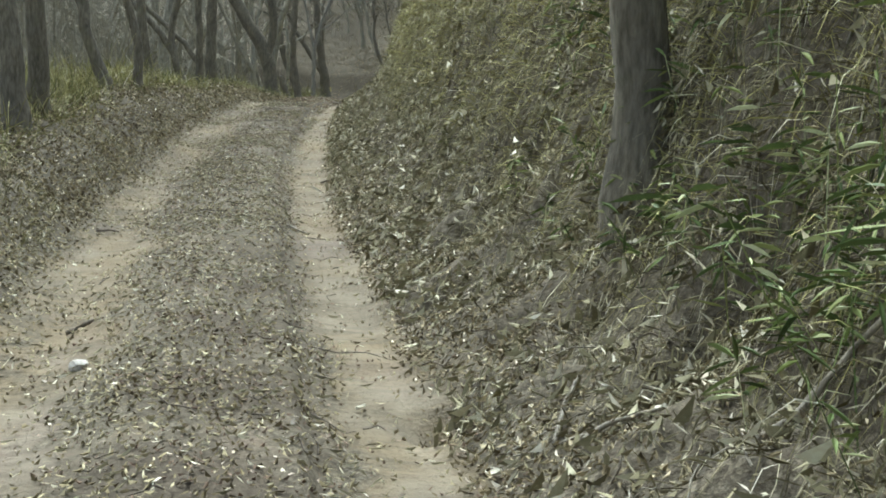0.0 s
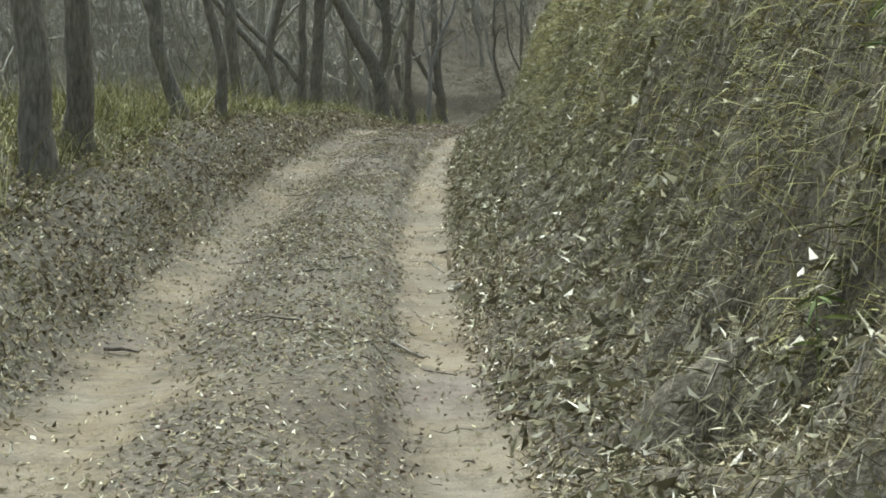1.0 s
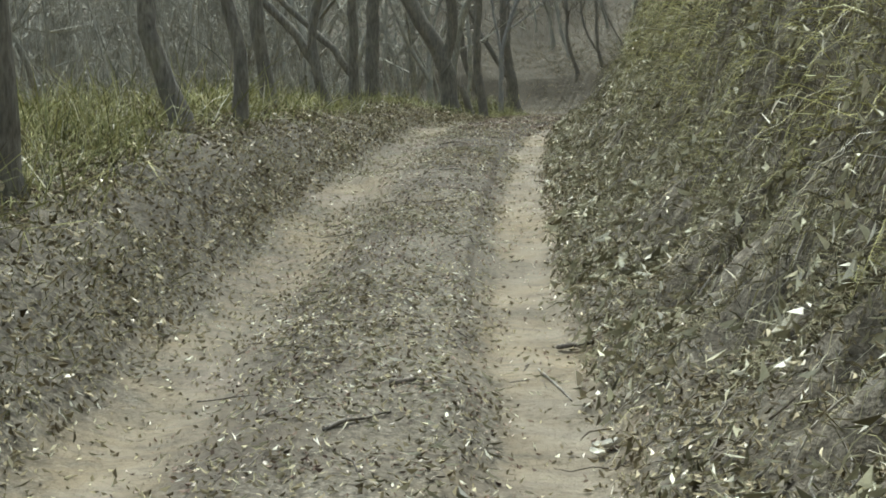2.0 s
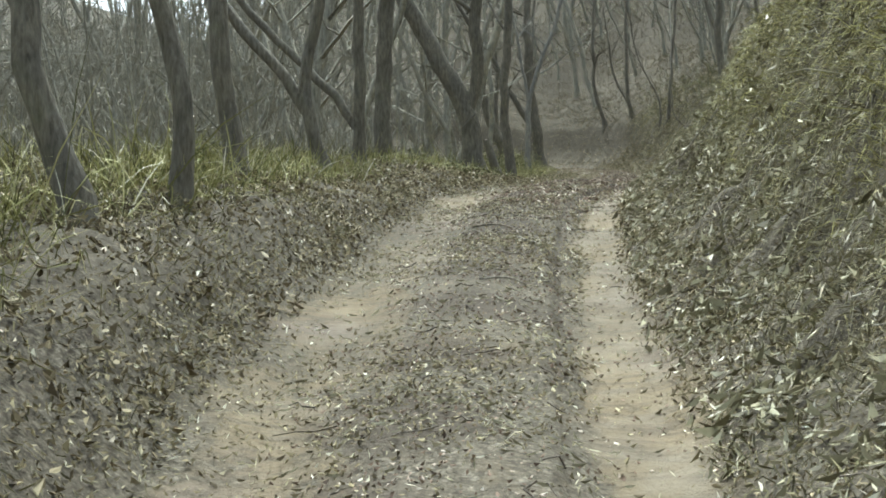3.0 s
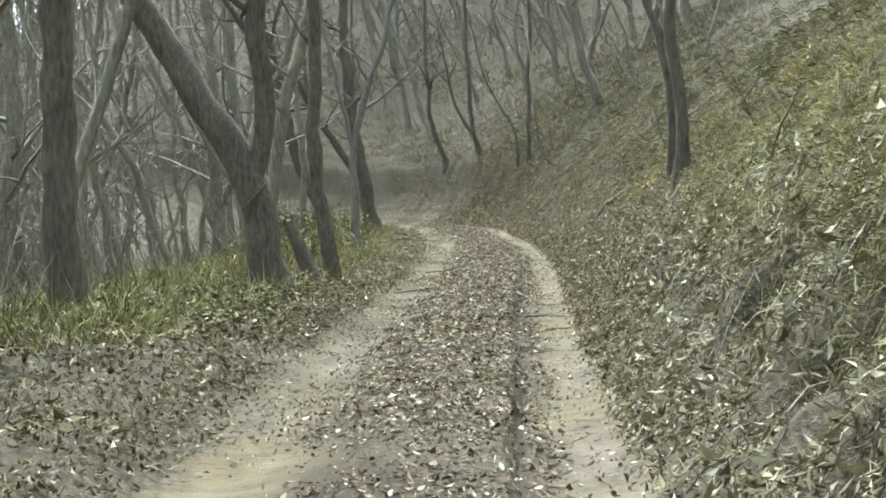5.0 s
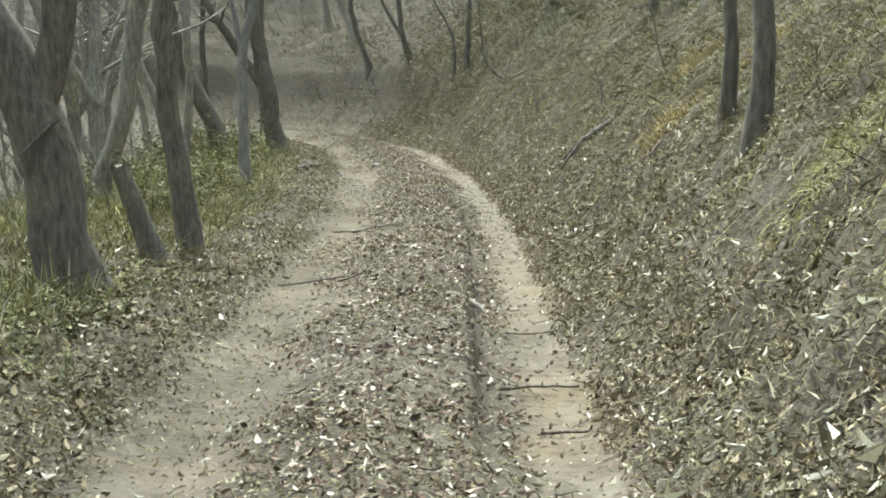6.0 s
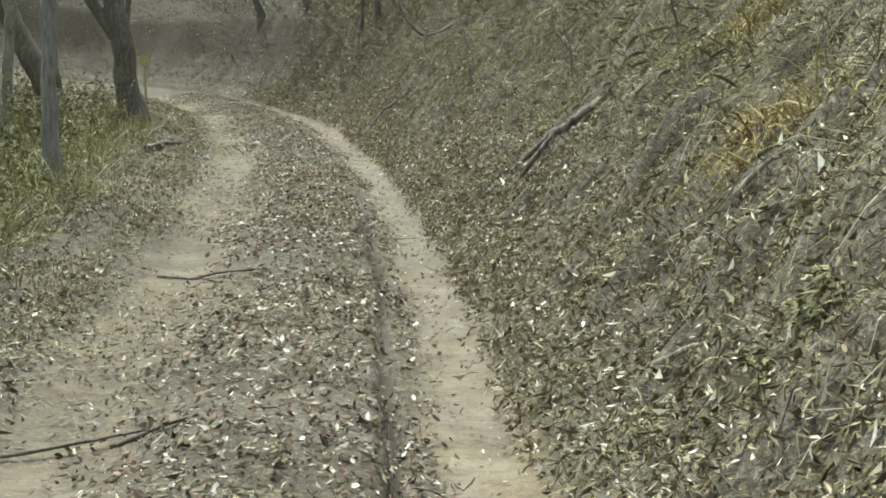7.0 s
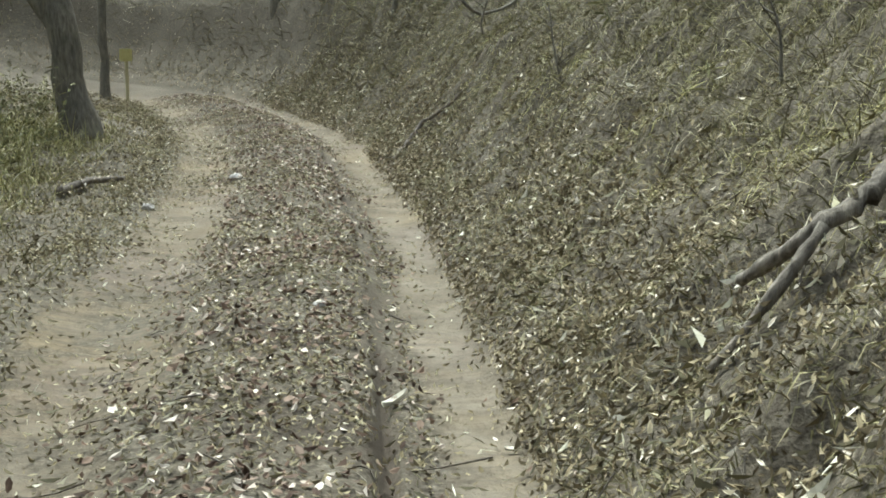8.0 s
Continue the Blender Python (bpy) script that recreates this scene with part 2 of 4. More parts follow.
# small hollows in the bank: x, y, depth, width
HOLLOWS = [(0.7, 9.7, 0.26, 0.13), (0.87, 9.0, 0.26, 0.13), (-0.2, 11.34, 0.16, 0.12), (0.95, 8.47, 0.22, 0.14), (0.27, 8.83, 0.15, 0.12), (0.42, 7.61, 0.2, 0.12), (1.47, 5.29, 0.2, 0.12), (1.57, 4.69, 0.22, 0.12),
           (1.67, 5.24, 0.2, 0.13), (-0.52, 17.4, 0.2, 0.15), (-0.32, 16.0, 0.2, 0.14), (0.03, 14.6, 0.2, 0.14), (-1.0, 37.3, 0.24, 0.16), (-1.02, 39.0, 0.2, 0.13), (-0.83, 38.65, 0.18, 0.13), (-0.92, 40.02, 0.1, 0.16), (0.55, 5.9, 0.15, 0.12)]
_rng = np.random.RandomState(40)
for _ in range(120):
    _y = _rng.uniform(4, 50)
    _d = _rng.uniform(0.55, 1.7)
    HOLLOWS.append((float(rut_x(_y)) + _d, _y, _rng.uniform(0.05, 0.17), _rng.uniform(0.08, 0.17)))
_hx, _hy = np.arange(-5, 4, 0.04), np.arange(2, 54, 0.04)
_hollow = np.zeros((len(_hy), len(_hx)))
for _x, _y, _deep, _wide in HOLLOWS:
    _i, _j = np.abs(_hy - _y) < 0.6, np.abs(_hx - _x) < 0.6
    _hollow[np.ix_(_i, _j)] += _deep * np.exp(-((_hx[_j][None] - _x) ** 2 + (_hy[_i][:, None] - _y) ** 2) / _wide**2)


def hollow(x, y):
    """Depth of the small hollows, between the nodes of a fine grid."""
    u = np.clip((x - _hx[0]) / 0.04, 0, len(_hx) - 1.001)
    v = np.clip((y - _hy[0]) / 0.04, 0, len(_hy) - 1.001)
    i, j = v.astype(int), u.astype(int)
    fu, fv = u - j, v - i
    return (_hollow[i, j] * (1 - fu) + _hollow[i, j + 1] * fu) * (1 - fv) + (_hollow[i + 1, j] * (1 - fu) + _hollow[i + 1, j + 1] * fu) * fv


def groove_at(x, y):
    """The narrow groove along the inner edge of the right-hand rut; its mask also paints the groove's shade."""
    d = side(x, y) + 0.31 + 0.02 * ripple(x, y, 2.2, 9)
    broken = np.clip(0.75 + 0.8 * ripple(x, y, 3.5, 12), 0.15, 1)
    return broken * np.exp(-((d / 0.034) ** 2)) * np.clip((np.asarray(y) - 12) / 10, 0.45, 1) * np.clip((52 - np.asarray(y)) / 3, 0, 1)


def damp_spots(x, y):
    """Damp dark blotches on the middle of the track."""
    d = side(x, y)
    return 0.75 * np.clip(1.3 * ripple(x, y, 1.0, 14) + 0.2, 0, 1) * np.exp(-(((d + 0.75) / 0.55) ** 4))


def height(x, y):
    x, y = np.asarray(x, float), np.asarray(y, float)
    d = side(x, y)
    steep = np.maximum(np.clip((27 - y) / 5, 0, 1), 0.8 * np.clip((y - 50) / 5, 0, 1))
    a = np.interp(d - 0.06 * np.clip((13 - y) / 3, 0, 1), [0.2, 0.6, 0.9, 1.1, 1.22, 1.38, 1.8, 2.6, 5, 15, 40, 200], [0, 0.2, 0.45, 0.78, 1.2, 1.75, 2.25, 2.8, 4.2, 9, 22, 60])
    b = np.interp(d, [0.2, 0.6, 1.0, 1.25, 2.0, 4.0, 10, 30, 200], [0, 0.23, 0.67, 1.02, 1.65, 3.2, 6.6, 17, 70])
    right = steep * a + (1 - steep) * b
    right = right - 0.24 * np.exp(-(((y - 42) / 3.4) ** 2)) * np.clip((d - 0.6) / 0.7, 0, 1)
    early = np.clip((35 - y) / 14, 0, 1)
    berm = np.interp(-d, [1.85, 2.02, 2.28, 2.65, 3.6, 5, 9, 20, 40, 70, 110, 200, 400], [0, 0.12, 0.34, 0.48, 0.57, 0.5, -0.9, -4.2, -3, 8, 25, 58, 110])
    flat = np.interp(-d, [1.85, 2.1, 2.5, 3.0, 3.6, 5, 9, 20, 40, 70, 110, 200, 400], [0, 0.03, 0.06, 0.1, 0.12, 0.08, -1.1, -4.2, -3, 8, 25, 58, 110])
    left = early * berm + (1 - early) * flat
    left = left + (0.1 * np.exp(-(((y - 18) / 4) ** 2)) - 0.14 * np.exp(-(((y - 25) / 2.0) ** 2))) * np.clip((-d - 2.05) / 0.4, 0, 1) * np.clip((9 + d) / 3, 0, 1)
    shape = right + left
    lip = 1 / (1 + np.exp(np.clip(-(d + 0.27) / 0.025, -50, 50)))
    rut = -0.09 * lip * np.exp(-np.maximum(d - 0.05, 0) ** 2 / 0.04) - 0.06 * np.exp(-((d + 1.52) / 0.3) ** 2)
    hump = -0.11 * groove_at(x, y) + 0.05 * np.exp(-((d + 0.8) / 0.4) ** 2)
    near = np.exp(-np.maximum(np.abs(d + 0.8) - 1.2, 0) * 1.5)
    far = np.clip(1 - (np.abs(d) - 6) / 4, 0, 1)
    rough = far * (1 - near) * (0.07 * ripple(x, y, 1.1, 1) + 0.035 * ripple(x, y, 0.45, 2)) + near * (0.012 * ripple(x, y, 0.5, 3) + 0.018 * ripple(x, y, 1.7, 4))
    rough = rough + np.clip((np.abs(d) - 6) / 20, 0, 1) * 0.8 * ripple(x, y, 14, 5)
    lumpy = np.clip((d - 0.35) / 0.4, 0, 1) * np.clip((6 - d) / 3, 0, 1)
    rough = rough + lumpy * (np.where(y < 27, 0.085, 0.06) * ripple(x, y, 0.62, 15) + 0.035 * ripple(x, y, 0.33, 16))
    rough = rough - hollow(x, y)
    ahead = np.clip((y - 66) / 30, 0, 1) ** 1.3 * np.clip((x + 60) / 50, 0, 1) * 8
    ahead = ahead + np.clip((y - 95) / 160, 0, 1) * 22 * np.clip((x + 260) / 60, 0, 1)
    return road_z(y) + shape + rut + hump + rough + ahead


def normal(x, y, e=0.04):
    gx = (height(x + e, y) - height(x - e, y)) / (2 * e)
    gy = (height(x, y + e) - height(x, y - e)) / (2 * e)
    n = np.stack([-gx, -gy, np.ones_like(gx)], -1)
    return n / np.linalg.norm(n, axis=-1, keepdims=True)


def bare_soil(x, y):
    """How far the wheels keep the soil clear of leaves."""
    d = side(x, y)
    w = 1 + 0.25 * ripple(x, y, 1.3, 7)
    right = np.exp(-((d - 0.03) / (0.26 * w)) ** 4)
    left = (0.8 + 0.22 * ripple(x, y, 1.6, 8)) * (1 - 0.12 * np.exp(-(((y - 19) / 7) ** 4))) * np.exp(-((d + 1.52) / (0.36 * w)) ** 4)
    middle = np.clip(0.16 + 0.4 * ripple(x, y, 1.2, 18), 0, 0.45) * np.exp(-((d + 0.82) / 0.6) ** 4) * np.clip((30 - np.asarray(y)) / 4, 0.2, 1)
    return np.clip(right + left + middle, 0, 1) * np.clip((61 - np.asarray(y)) / 3, 0, 1)


def mesh_of(name, verts, faces, material, smooth=False):
    """A mesh from arrays: verts n x 3, faces a list of index arrays with 3 or 4 columns."""
    me = bpy.data.meshes.new(name)
    verts = np.asarray(verts, np.float32)
    me.vertices.add(len(verts))
    me.vertices.foreach_set("co", verts.ravel())
    flat = np.concatenate([np.asarray(f, np.int32).ravel() for f in faces if len(f)])
    sizes = np.concatenate([np.full(len(f), np.shape(f)[1], np.int32) for f in faces if len(f)])
    me.loops.add(len(flat))
    me.loops.foreach_set("vertex_index", flat)
    me.polygons.add(len(sizes))
    me.polygons.foreach_set("loop_start", np.concatenate([[0], np.cumsum(sizes)[:-1]]).astype(np.int32))
    me.polygons.foreach_set("use_smooth", np.full(len(sizes), smooth))
    me.update(calc_edges=True)
    me.materials.append(material)
    return me


def part(name, me, parent, label=""):
    ob = new(name, me)
    ob.parent = parent
    return tagged(ob, label) if label else ob


def build_ground():
    u = np.concatenate([-np.geomspace(420, 5.0, 34), np.arange(-4.8, -0.62, 0.08), np.arange(-0.6, 0.6, 0.03), np.arange(0.62, 2.4, 0.05), np.arange(2.4, 3.6, 0.08), np.geomspace(3.7, 420, 42)])
    v = np.concatenate([np.linspace(-300, -8, 24), np.arange(-6, 2, 0.4), np.arange(2, 50, 0.075), np.arange(50, 62, 0.14), np.arange(62, 76, 0.5), np.geomspace(77, 700, 30)])
    yy, uu = np.meshgrid(v, u, indexing="ij")
    xx = rut_x(yy) + uu * np.interp(yy, _gy, _turn)
    co = np.stack([xx, yy, height(xx, yy)], -1).reshape(-1, 3)
    w = len(u)
    i = (np.arange(len(v) - 1)[:, None] * w + np.arange(w - 1)).ravel()
    me = mesh_of("ground", co, [np.stack([i, i + 1, i + w + 1, i + w], 1)], SOIL, True)
    a = me.attributes.new("bare", "FLOAT", "POINT")
    a.data.foreach_set("value", bare_soil(co[:, 0], co[:, 1]).astype(np.float32))
    # the groove's painted shade shares this mask with the damp blotches
    a = me.attributes.new("damp_and_shade", "FLOAT", "POINT")
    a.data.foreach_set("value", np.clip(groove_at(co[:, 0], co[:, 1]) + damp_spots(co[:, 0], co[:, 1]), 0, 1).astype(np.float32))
    tagged(new("ground", me), "forest hillside with a leaf-strewn dirt track and two pale wheel ruts", "ground", kind="structure")


build_ground()


# ---- bare trees ----
class Wood:
    """Gathers tapered tubes into one mesh."""

    def __init__(self):
        self.v, self.f, self.count = [], [], 0

    def tube(self, points, radii, sides, rng, rough=0.0):
        p, r = np.asarray(points, float), np.asarray(radii, float)
        along = np.gradient(p, axis=0)
        along /= np.linalg.norm(along, axis=1, keepdims=True) + 1e-9
        ref = np.where(np.abs(along[:, :1]) < 0.8, [[1.0, 0, 0]], [[0, 1.0, 0]])
        a = np.cross(along, ref)
        a /= np.linalg.norm(a, axis=1, keepdims=True) + 1e-9
        b = np.cross(along, a)
        th = np.linspace(0, 2 * np.pi, sides, endpoint=False)
        rr = r[:, None] * (1 + rough * rng.uniform(-1, 1, (len(p), sides)))
        ring = p[:, None] + rr[..., None] * (np.cos(th)[None, :, None] * a[:, None] + np.sin(th)[None, :, None] * b[:, None])
        n = len(p)
        i = np.arange(n - 1)[:, None] * sides + np.arange(sides)
        j = np.arange(n - 1)[:, None] * sides + (np.arange(sides) + 1) % sides
        self.f.append(np.stack([i, j, j + sides, i + sides], -1).reshape(-1, 4) + self.count)
        self.v.append(ring.reshape(-1, 3))
        self.count += n * sides
        return p

    def mesh(self, name, material):
        return mesh_of(name, np.concatenate(self.v), self.f, material, True)


def wander(rng, start, way, length, step, wobble, rise=0.0):
    p, d, out = np.array(start, float), np.array(way, float), [np.array(start, float)]
    d /= np.linalg.norm(d)
    for _ in range(max(2, int(length / step))):
        d = d + rng.normal(0, wobble, 3) + (0, 0, rise)
        d /= np.linalg.norm(d)
        p = p + d * step
        out.append(p.copy())
    return np.array(out)


def branches(wood, rng, stem, r_stem, low, limbs, reach, sides=5, twigs=4, fine=2):
    """Limbs, branches and twigs along a stem above the height low."""
    ok = [i for i in range(len(stem)) if stem[i][2] > low]
    if not ok:
        return
    for _ in range(limbs):
        i = ok[int(len(ok) * rng.uniform(0, 0.98))]
        a, up = rng.uniform(0, 6.283), rng.uniform(0.25, 1.3)
        length = reach * rng.uniform(0.45, 1.0)
        limb = wander(rng, stem[i], (math.cos(a), math.sin(a), up), length, 0.3, 0.14, 0.05)
        r = max(0.008, r_stem[i] * rng.uniform(0.3, 0.5))
        rl = np.linspace(r, 0.006, len(limb))
        wood.tube(limb, rl, sides, rng)
        for _ in range(twigs):
            j = int(rng.uniform(0.2, 1) * (len(limb) - 1))
            a2 = rng.uniform(0, 6.283)
            br = wander(rng, limb[j], (math.cos(a2), math.sin(a2), rng.uniform(0.0, 1.1)), length * rng.uniform(0.3, 0.6), 0.2, 0.18, 0.04)
            wood.tube(br, np.linspace(max(0.006, rl[j] * 0.6), 0.003, len(br)), 3, rng)
            for _ in range(fine):
                k = int(rng.uniform(0.3, 1) * (len(br) - 1))
                a3 = rng.uniform(0, 6.283)
                tw = wander(rng, br[k], (math.cos(a3), math.sin(a3), rng.uniform(-0.1, 1)), length * rng.uniform(0.12, 0.3), 0.12, 0.2)
                wood.tube(tw, np.linspace(0.004, 0.002, len(tw)), 3, rng)


def trunk_radii(path, r, tall):
    z = np.maximum(path[:, 2], 0)
    return r * (1 - 0.7 * np.clip(z / tall, 0, 1)) * (1 + 0.55 * np.exp(-z / 0.16))


def bent(points, step=0.25):
    """A smooth path through a few points."""
    p = np.array(points, float)
    s = np.concatenate([[0], np.cumsum(np.linalg.norm(np.diff(p, axis=0), axis=1))])
    t = np.arange(0, s[-1] + step, step)
    q = np.stack([np.interp(t, s, p[:, i]) for i in range(3)], 1)
    for _ in range(3):
        q[1:-1] = (q[:-2] + 2 * q[1:-1] + q[2:]) / 4
    return q


def make_tree(seed, stems, r, label, bark, low=2.2, limbs=10, reach=2.2, sides=10, twigs=4, stubs=(), fine=2, arm=0.66):
    """A bare tree at the origin. stems: paths of points; the first is the trunk."""
    rng = np.random.RandomState(seed)
    tree = tagged(new("tree"), label, "tree", "bare trees")
    trunk, crown = Wood(), Wood()
    for n, stem in enumerate(stems):
        path = bent([(stem[0][0], stem[0][1], stem[0][2] - (0.35 if n == 0 else 0))] + list(stem))
        path[2:] += np.cumsum(rng.normal(0, 0.022, (len(path) - 2, 3)), axis=0) * (1, 1, 0)
        tall = stem[-1][2] + 1.5
        rad = trunk_radii(path, r if n == 0 else r * arm, tall)
        trunk.tube(path, rad, sides, rng, 0.07)
        branches(crown, rng, path, rad, low, limbs, reach, 5 if sides > 8 else 3, twigs, fine)
    for start, way, length, rr in stubs:
        s = wander(rng, start, way, length, 0.12, 0.08)
        crown.tube(s, np.linspace(rr, rr * 0.35, len(s)), 5, rng)
    part("trunk", trunk.mesh("trunk", bark), tree)
    part("crown", crown.mesh("crown", bark), tree)
    return tree


def stand(tree, x, y, turn=0.0, size=1.0):
    tree.matrix_basis = Matrix.LocRotScale((x, y, float(height(x, y))), Euler((0, 0, turn)), (size,) * 3)
    return tree


# trees along the left shoulder, in the order in which the way passes them
T = "bare {} tree with grey-brown bark {}"
stand(make_tree(1, [[(0, 0, 0), (-0.1, 0, 1.0), (-0.2, 0.1, 2.2), (-0.15, 0.2, 5), (0.1, 0.3, 9)]], 0.12, T.format("straight", "on the leafy shoulder"), BARK), -4.03, 13.42)
stand(make_tree(2, [[(0, 0, 0), (0, 0, 1.2), (-0.04, 0.1, 2.5), (0.1, 0.2, 9)]], 0.115, T.format("straight", "on the leafy shoulder"), BARK), -4.27, 14.7)
stand(make_tree(3, [[(0, 0, 0), (-0.2, 0, 0.6), (-0.36, 0, 1.1), (-0.3, 0.1, 2.0), (-0.1, 0.3, 4.5), (0.2, 0.4, 8)], [(-0.33, 0, 1.15), (-0.7, 0.1, 1.9), (-1.0, 0.2, 3.6), (-1.1, 0.4, 7)]], 0.085, T.format("crooked", "leaning over the shoulder"), BARK), -4.6, 18.2)
stand(make_tree(4, [[(0, 0, 0), (0.03, 0, 0.4), (0.08, 0, 0.75), (0.04, 0, 0.95), (-0.09, 0, 1.1), (-0.22, 0, 1.5), (-0.4, 0, 2.6), (-0.5, 0.2, 7)]], 0.065, T.format("slender", "among yellowing grass"), BARK), -4.5, 19.25)
stand(make_tree(5, [[(0, 0, 0), (-0.1, 0, 0.6), (-0.12, 0, 1.5), (-0.1, 0.1, 3), (0, 0.2, 9)]], 0.078, T.format("straight", "among yellowing grass"), BARK), -4.77, 21.05)
stand(make_tree(6, [[(0, 0, 0), (-0.12, 0, 0.5), (-0.34, 0, 0.95), (-0.24, 0, 1.2), (-0.13, 0, 1.6), (-0.05, 0.1, 6)], [(-0.21, 0, 0.68), (-0.36, 0, 0.95), (-0.6, 0, 1.18), (-0.96, 0, 1.52), (-1.6, 0.1, 2.2), (-2.6, 0.2, 4)]], 0.072, "bare forked tree leaning over the edge of the track", BARK, stubs=[((-0.3, -0.06, 0.9), (0.25, -0.15, 1), 0.34, 0.02)], arm=1.0), -5.15, 24.75)
stand(make_tree(7, [[(0, 0, 0), (0, 0, 1.5), (0.05, 0, 3), (0.05, 0.2, 9)], [(0, 0.02, 0.5), (-0.5, 0.05, 1.15), (-0.95, 0.1, 1.5), (-1.6, 0.1, 2.2), (-2.6, 0.2, 4)]], 0.075, T.format("slender forked", "in the grass"), BARK, arm=0.85), -5.4, 26.8)
stand(make_tree(8, [[(0, 0, 0), (-0.12, 0, 0.6), (-0.2, 0, 1.25), (-0.6, 0, 2.0), (-1.4, 0.2, 3.2), (-2.4, 0.4, 5.5), (-3, 0.5, 8)], [(-0.2, 0, 1.2), (0.02, 0, 1.75), (0.06, 0, 2.8), (0.25, 0.1, 5), (0.3, 0.2, 9)]], 0.19, T.format("thick forked", "beside the track"), BARK, low=2.4, limbs=12, stubs=[((-0.02, -0.15, 1.15), (-0.8, -0.2, -0.7), 0.42, 0.02)]), -5.1, 34.0)
stand(make_tree(10, [[(0, 0, 0), (-0.14, 0, 0.9), (-0.2, 0, 1.7), (-0.16, 0, 2.8), (0.1, 0.2, 8)]], 0.1, T.format("slender leaning", "beside the track"), BARK), -4.83, 36.3)
stand(make_tree(11, [[(0, 0, 0), (0.1, 0, 0.45), (0.14, 0, 1.1), (0.1, 0, 1.7), (0.45, 0, 2.7), (1.0, 0.1, 4.2), (1.3, 0.2, 7)], [(0.12, 0, 1.5), (-0.05, 0, 2.4), (-0.5, 0.1, 4), (-0.6, 0.2, 6)]], 0.07, "thin pale-barked bare tree standing by the bend", BARK_PALE), -5.3, 42.0)
stand(make_tree(19, [[(0, 0, 0), (-0.15, 0, 0.5), (-0.45, 0, 1.2), (-0.85, 0, 2.2), (-1.4, 0.2, 5), (-1.5, 0.3, 8)]], 0.16, "thick leaning bare tree on the slope before the bend", BARK), -6.55, 48.2)
stand(make_tree(12, [[(0, 0, 0), (-0.12, 0, 0.6), (-0.27, 0, 1.3), (-0.38, 0, 2.1), (-0.4, 0.2, 7)], [(-0.24, 0, 1.15), (-0.6, 0, 1.7), (-1.0, 0, 2.3), (-1.8, 0.2, 4)]], 0.175, "stout forked bare tree at the bend beside a shrub", BARK), -5.78, 49.9)
stand(make_tree(13, [[(0, 0, 0), (-0.05, 0, 0.9), (-0.05, 0, 2), (0, 0.2, 7)]], 0.075, T.format("straight", "behind the bend"), BARK), -6.98, 56.5)
stand(make_tree(14, [[(0, 0, 0), (0.05, 0, 1.5), (0.1, 0, 3), (0.1, 0.2, 9)]], 0.13, T.format("thick", "on the slope below the track"), BARK), -5.85, 29.82)
stand(make_tree(18, [[(0, 0, 0), (-0.15, 0, 0.6), (-0.35, 0, 1.3), (-0.6, 0.2, 5)]], 0.075, T.format("slender leaning", "behind the bend"), BARK), -7.2, 51.6)
# trees on the bank
stand(make_tree(15, [[(0, 0, 0), (0.0, 0, 0.7), (-0.02, 0, 1.5), (0.05, 0, 3), (0.1, 0, 9)]], 0.125, "large bare tree with rough dark bark on the grassy bank", BARK, low=3.2, sides=14), 1.38, 6.55)
stand(make_tree(16, [[(0, 0, 0), (0.05, 0, 0.8), (0.04, 0, 1.2), (-0.12, 0, 1.6), (-0.3, 0, 2.1), (-0.5, 0, 5)]], 0.045, "slim dark bare tree on the bank", BARK), -0.93, 34.1)
stand(make_tree(17, [[(0, 0, 0), (0.05, 0, 1.0), (0.08, 0, 2.0), (0.1, 0, 8)]], 0.066, "dark bare tree on the bank", BARK), -0.98, 33.2)


def snag(x, y):
    """A leaning trunk that has snapped off at hip height."""
    rng = np.random.RandomState(9)
    ob = tagged(new("broken_trunk"), "leaning broken-off tree trunk standing beside the track", "tree stump")
    w = Wood()
    path = bent([(0.04, 0, -0.3), (0, 0, 0), (-0.12, 0, 0.35), (-0.27, 0.02, 0.78)], 0.08)
    rad = trunk_radii(path, 0.085, 3.0)
    w.tube(path, rad, 12, rng, 0.08)
    me = w.mesh("trunk", BARK)
    bm = bmesh.new()
    bm.from_mesh(me)
    bm.verts.ensure_lookup_table()
    for v in list(bm.verts)[-12:]:
        v.co += Vector((0, 0, rng.uniform(-0.03, 0.05)))
    bm.to_mesh(me)
    bm.free()
    part("trunk", me, ob)
    bm = bmesh.new()
    bmesh.ops.create_cone(bm, cap_ends=True, segments=12, radius1=rad[-1] * 0.97, radius2=rad[-1] * 0.8, depth=0.05)
    for v in bm.verts:
        v.co += Vector((rng.uniform(-0.006, 0.006), rng.uniform(-0.006, 0.006), rng.uniform(-0.02, 0.03)))
    top = bpy.data.meshes.new("broken_top")
    bm.to_mesh(top)
    bm.free()
    top.materials.append(STICK_DARK)
    cap = part("broken_top", top, ob, "dark splintered broken wood")
    cap.matrix_basis = pose(float(path[-1][0]), float(path[-1][1]), float(path[-1][2]) - 0.02, 0, -18, 0)
    ob.matrix_basis = pose(x, y, float(height(x, y)))


snag(-4.97, 35.7)

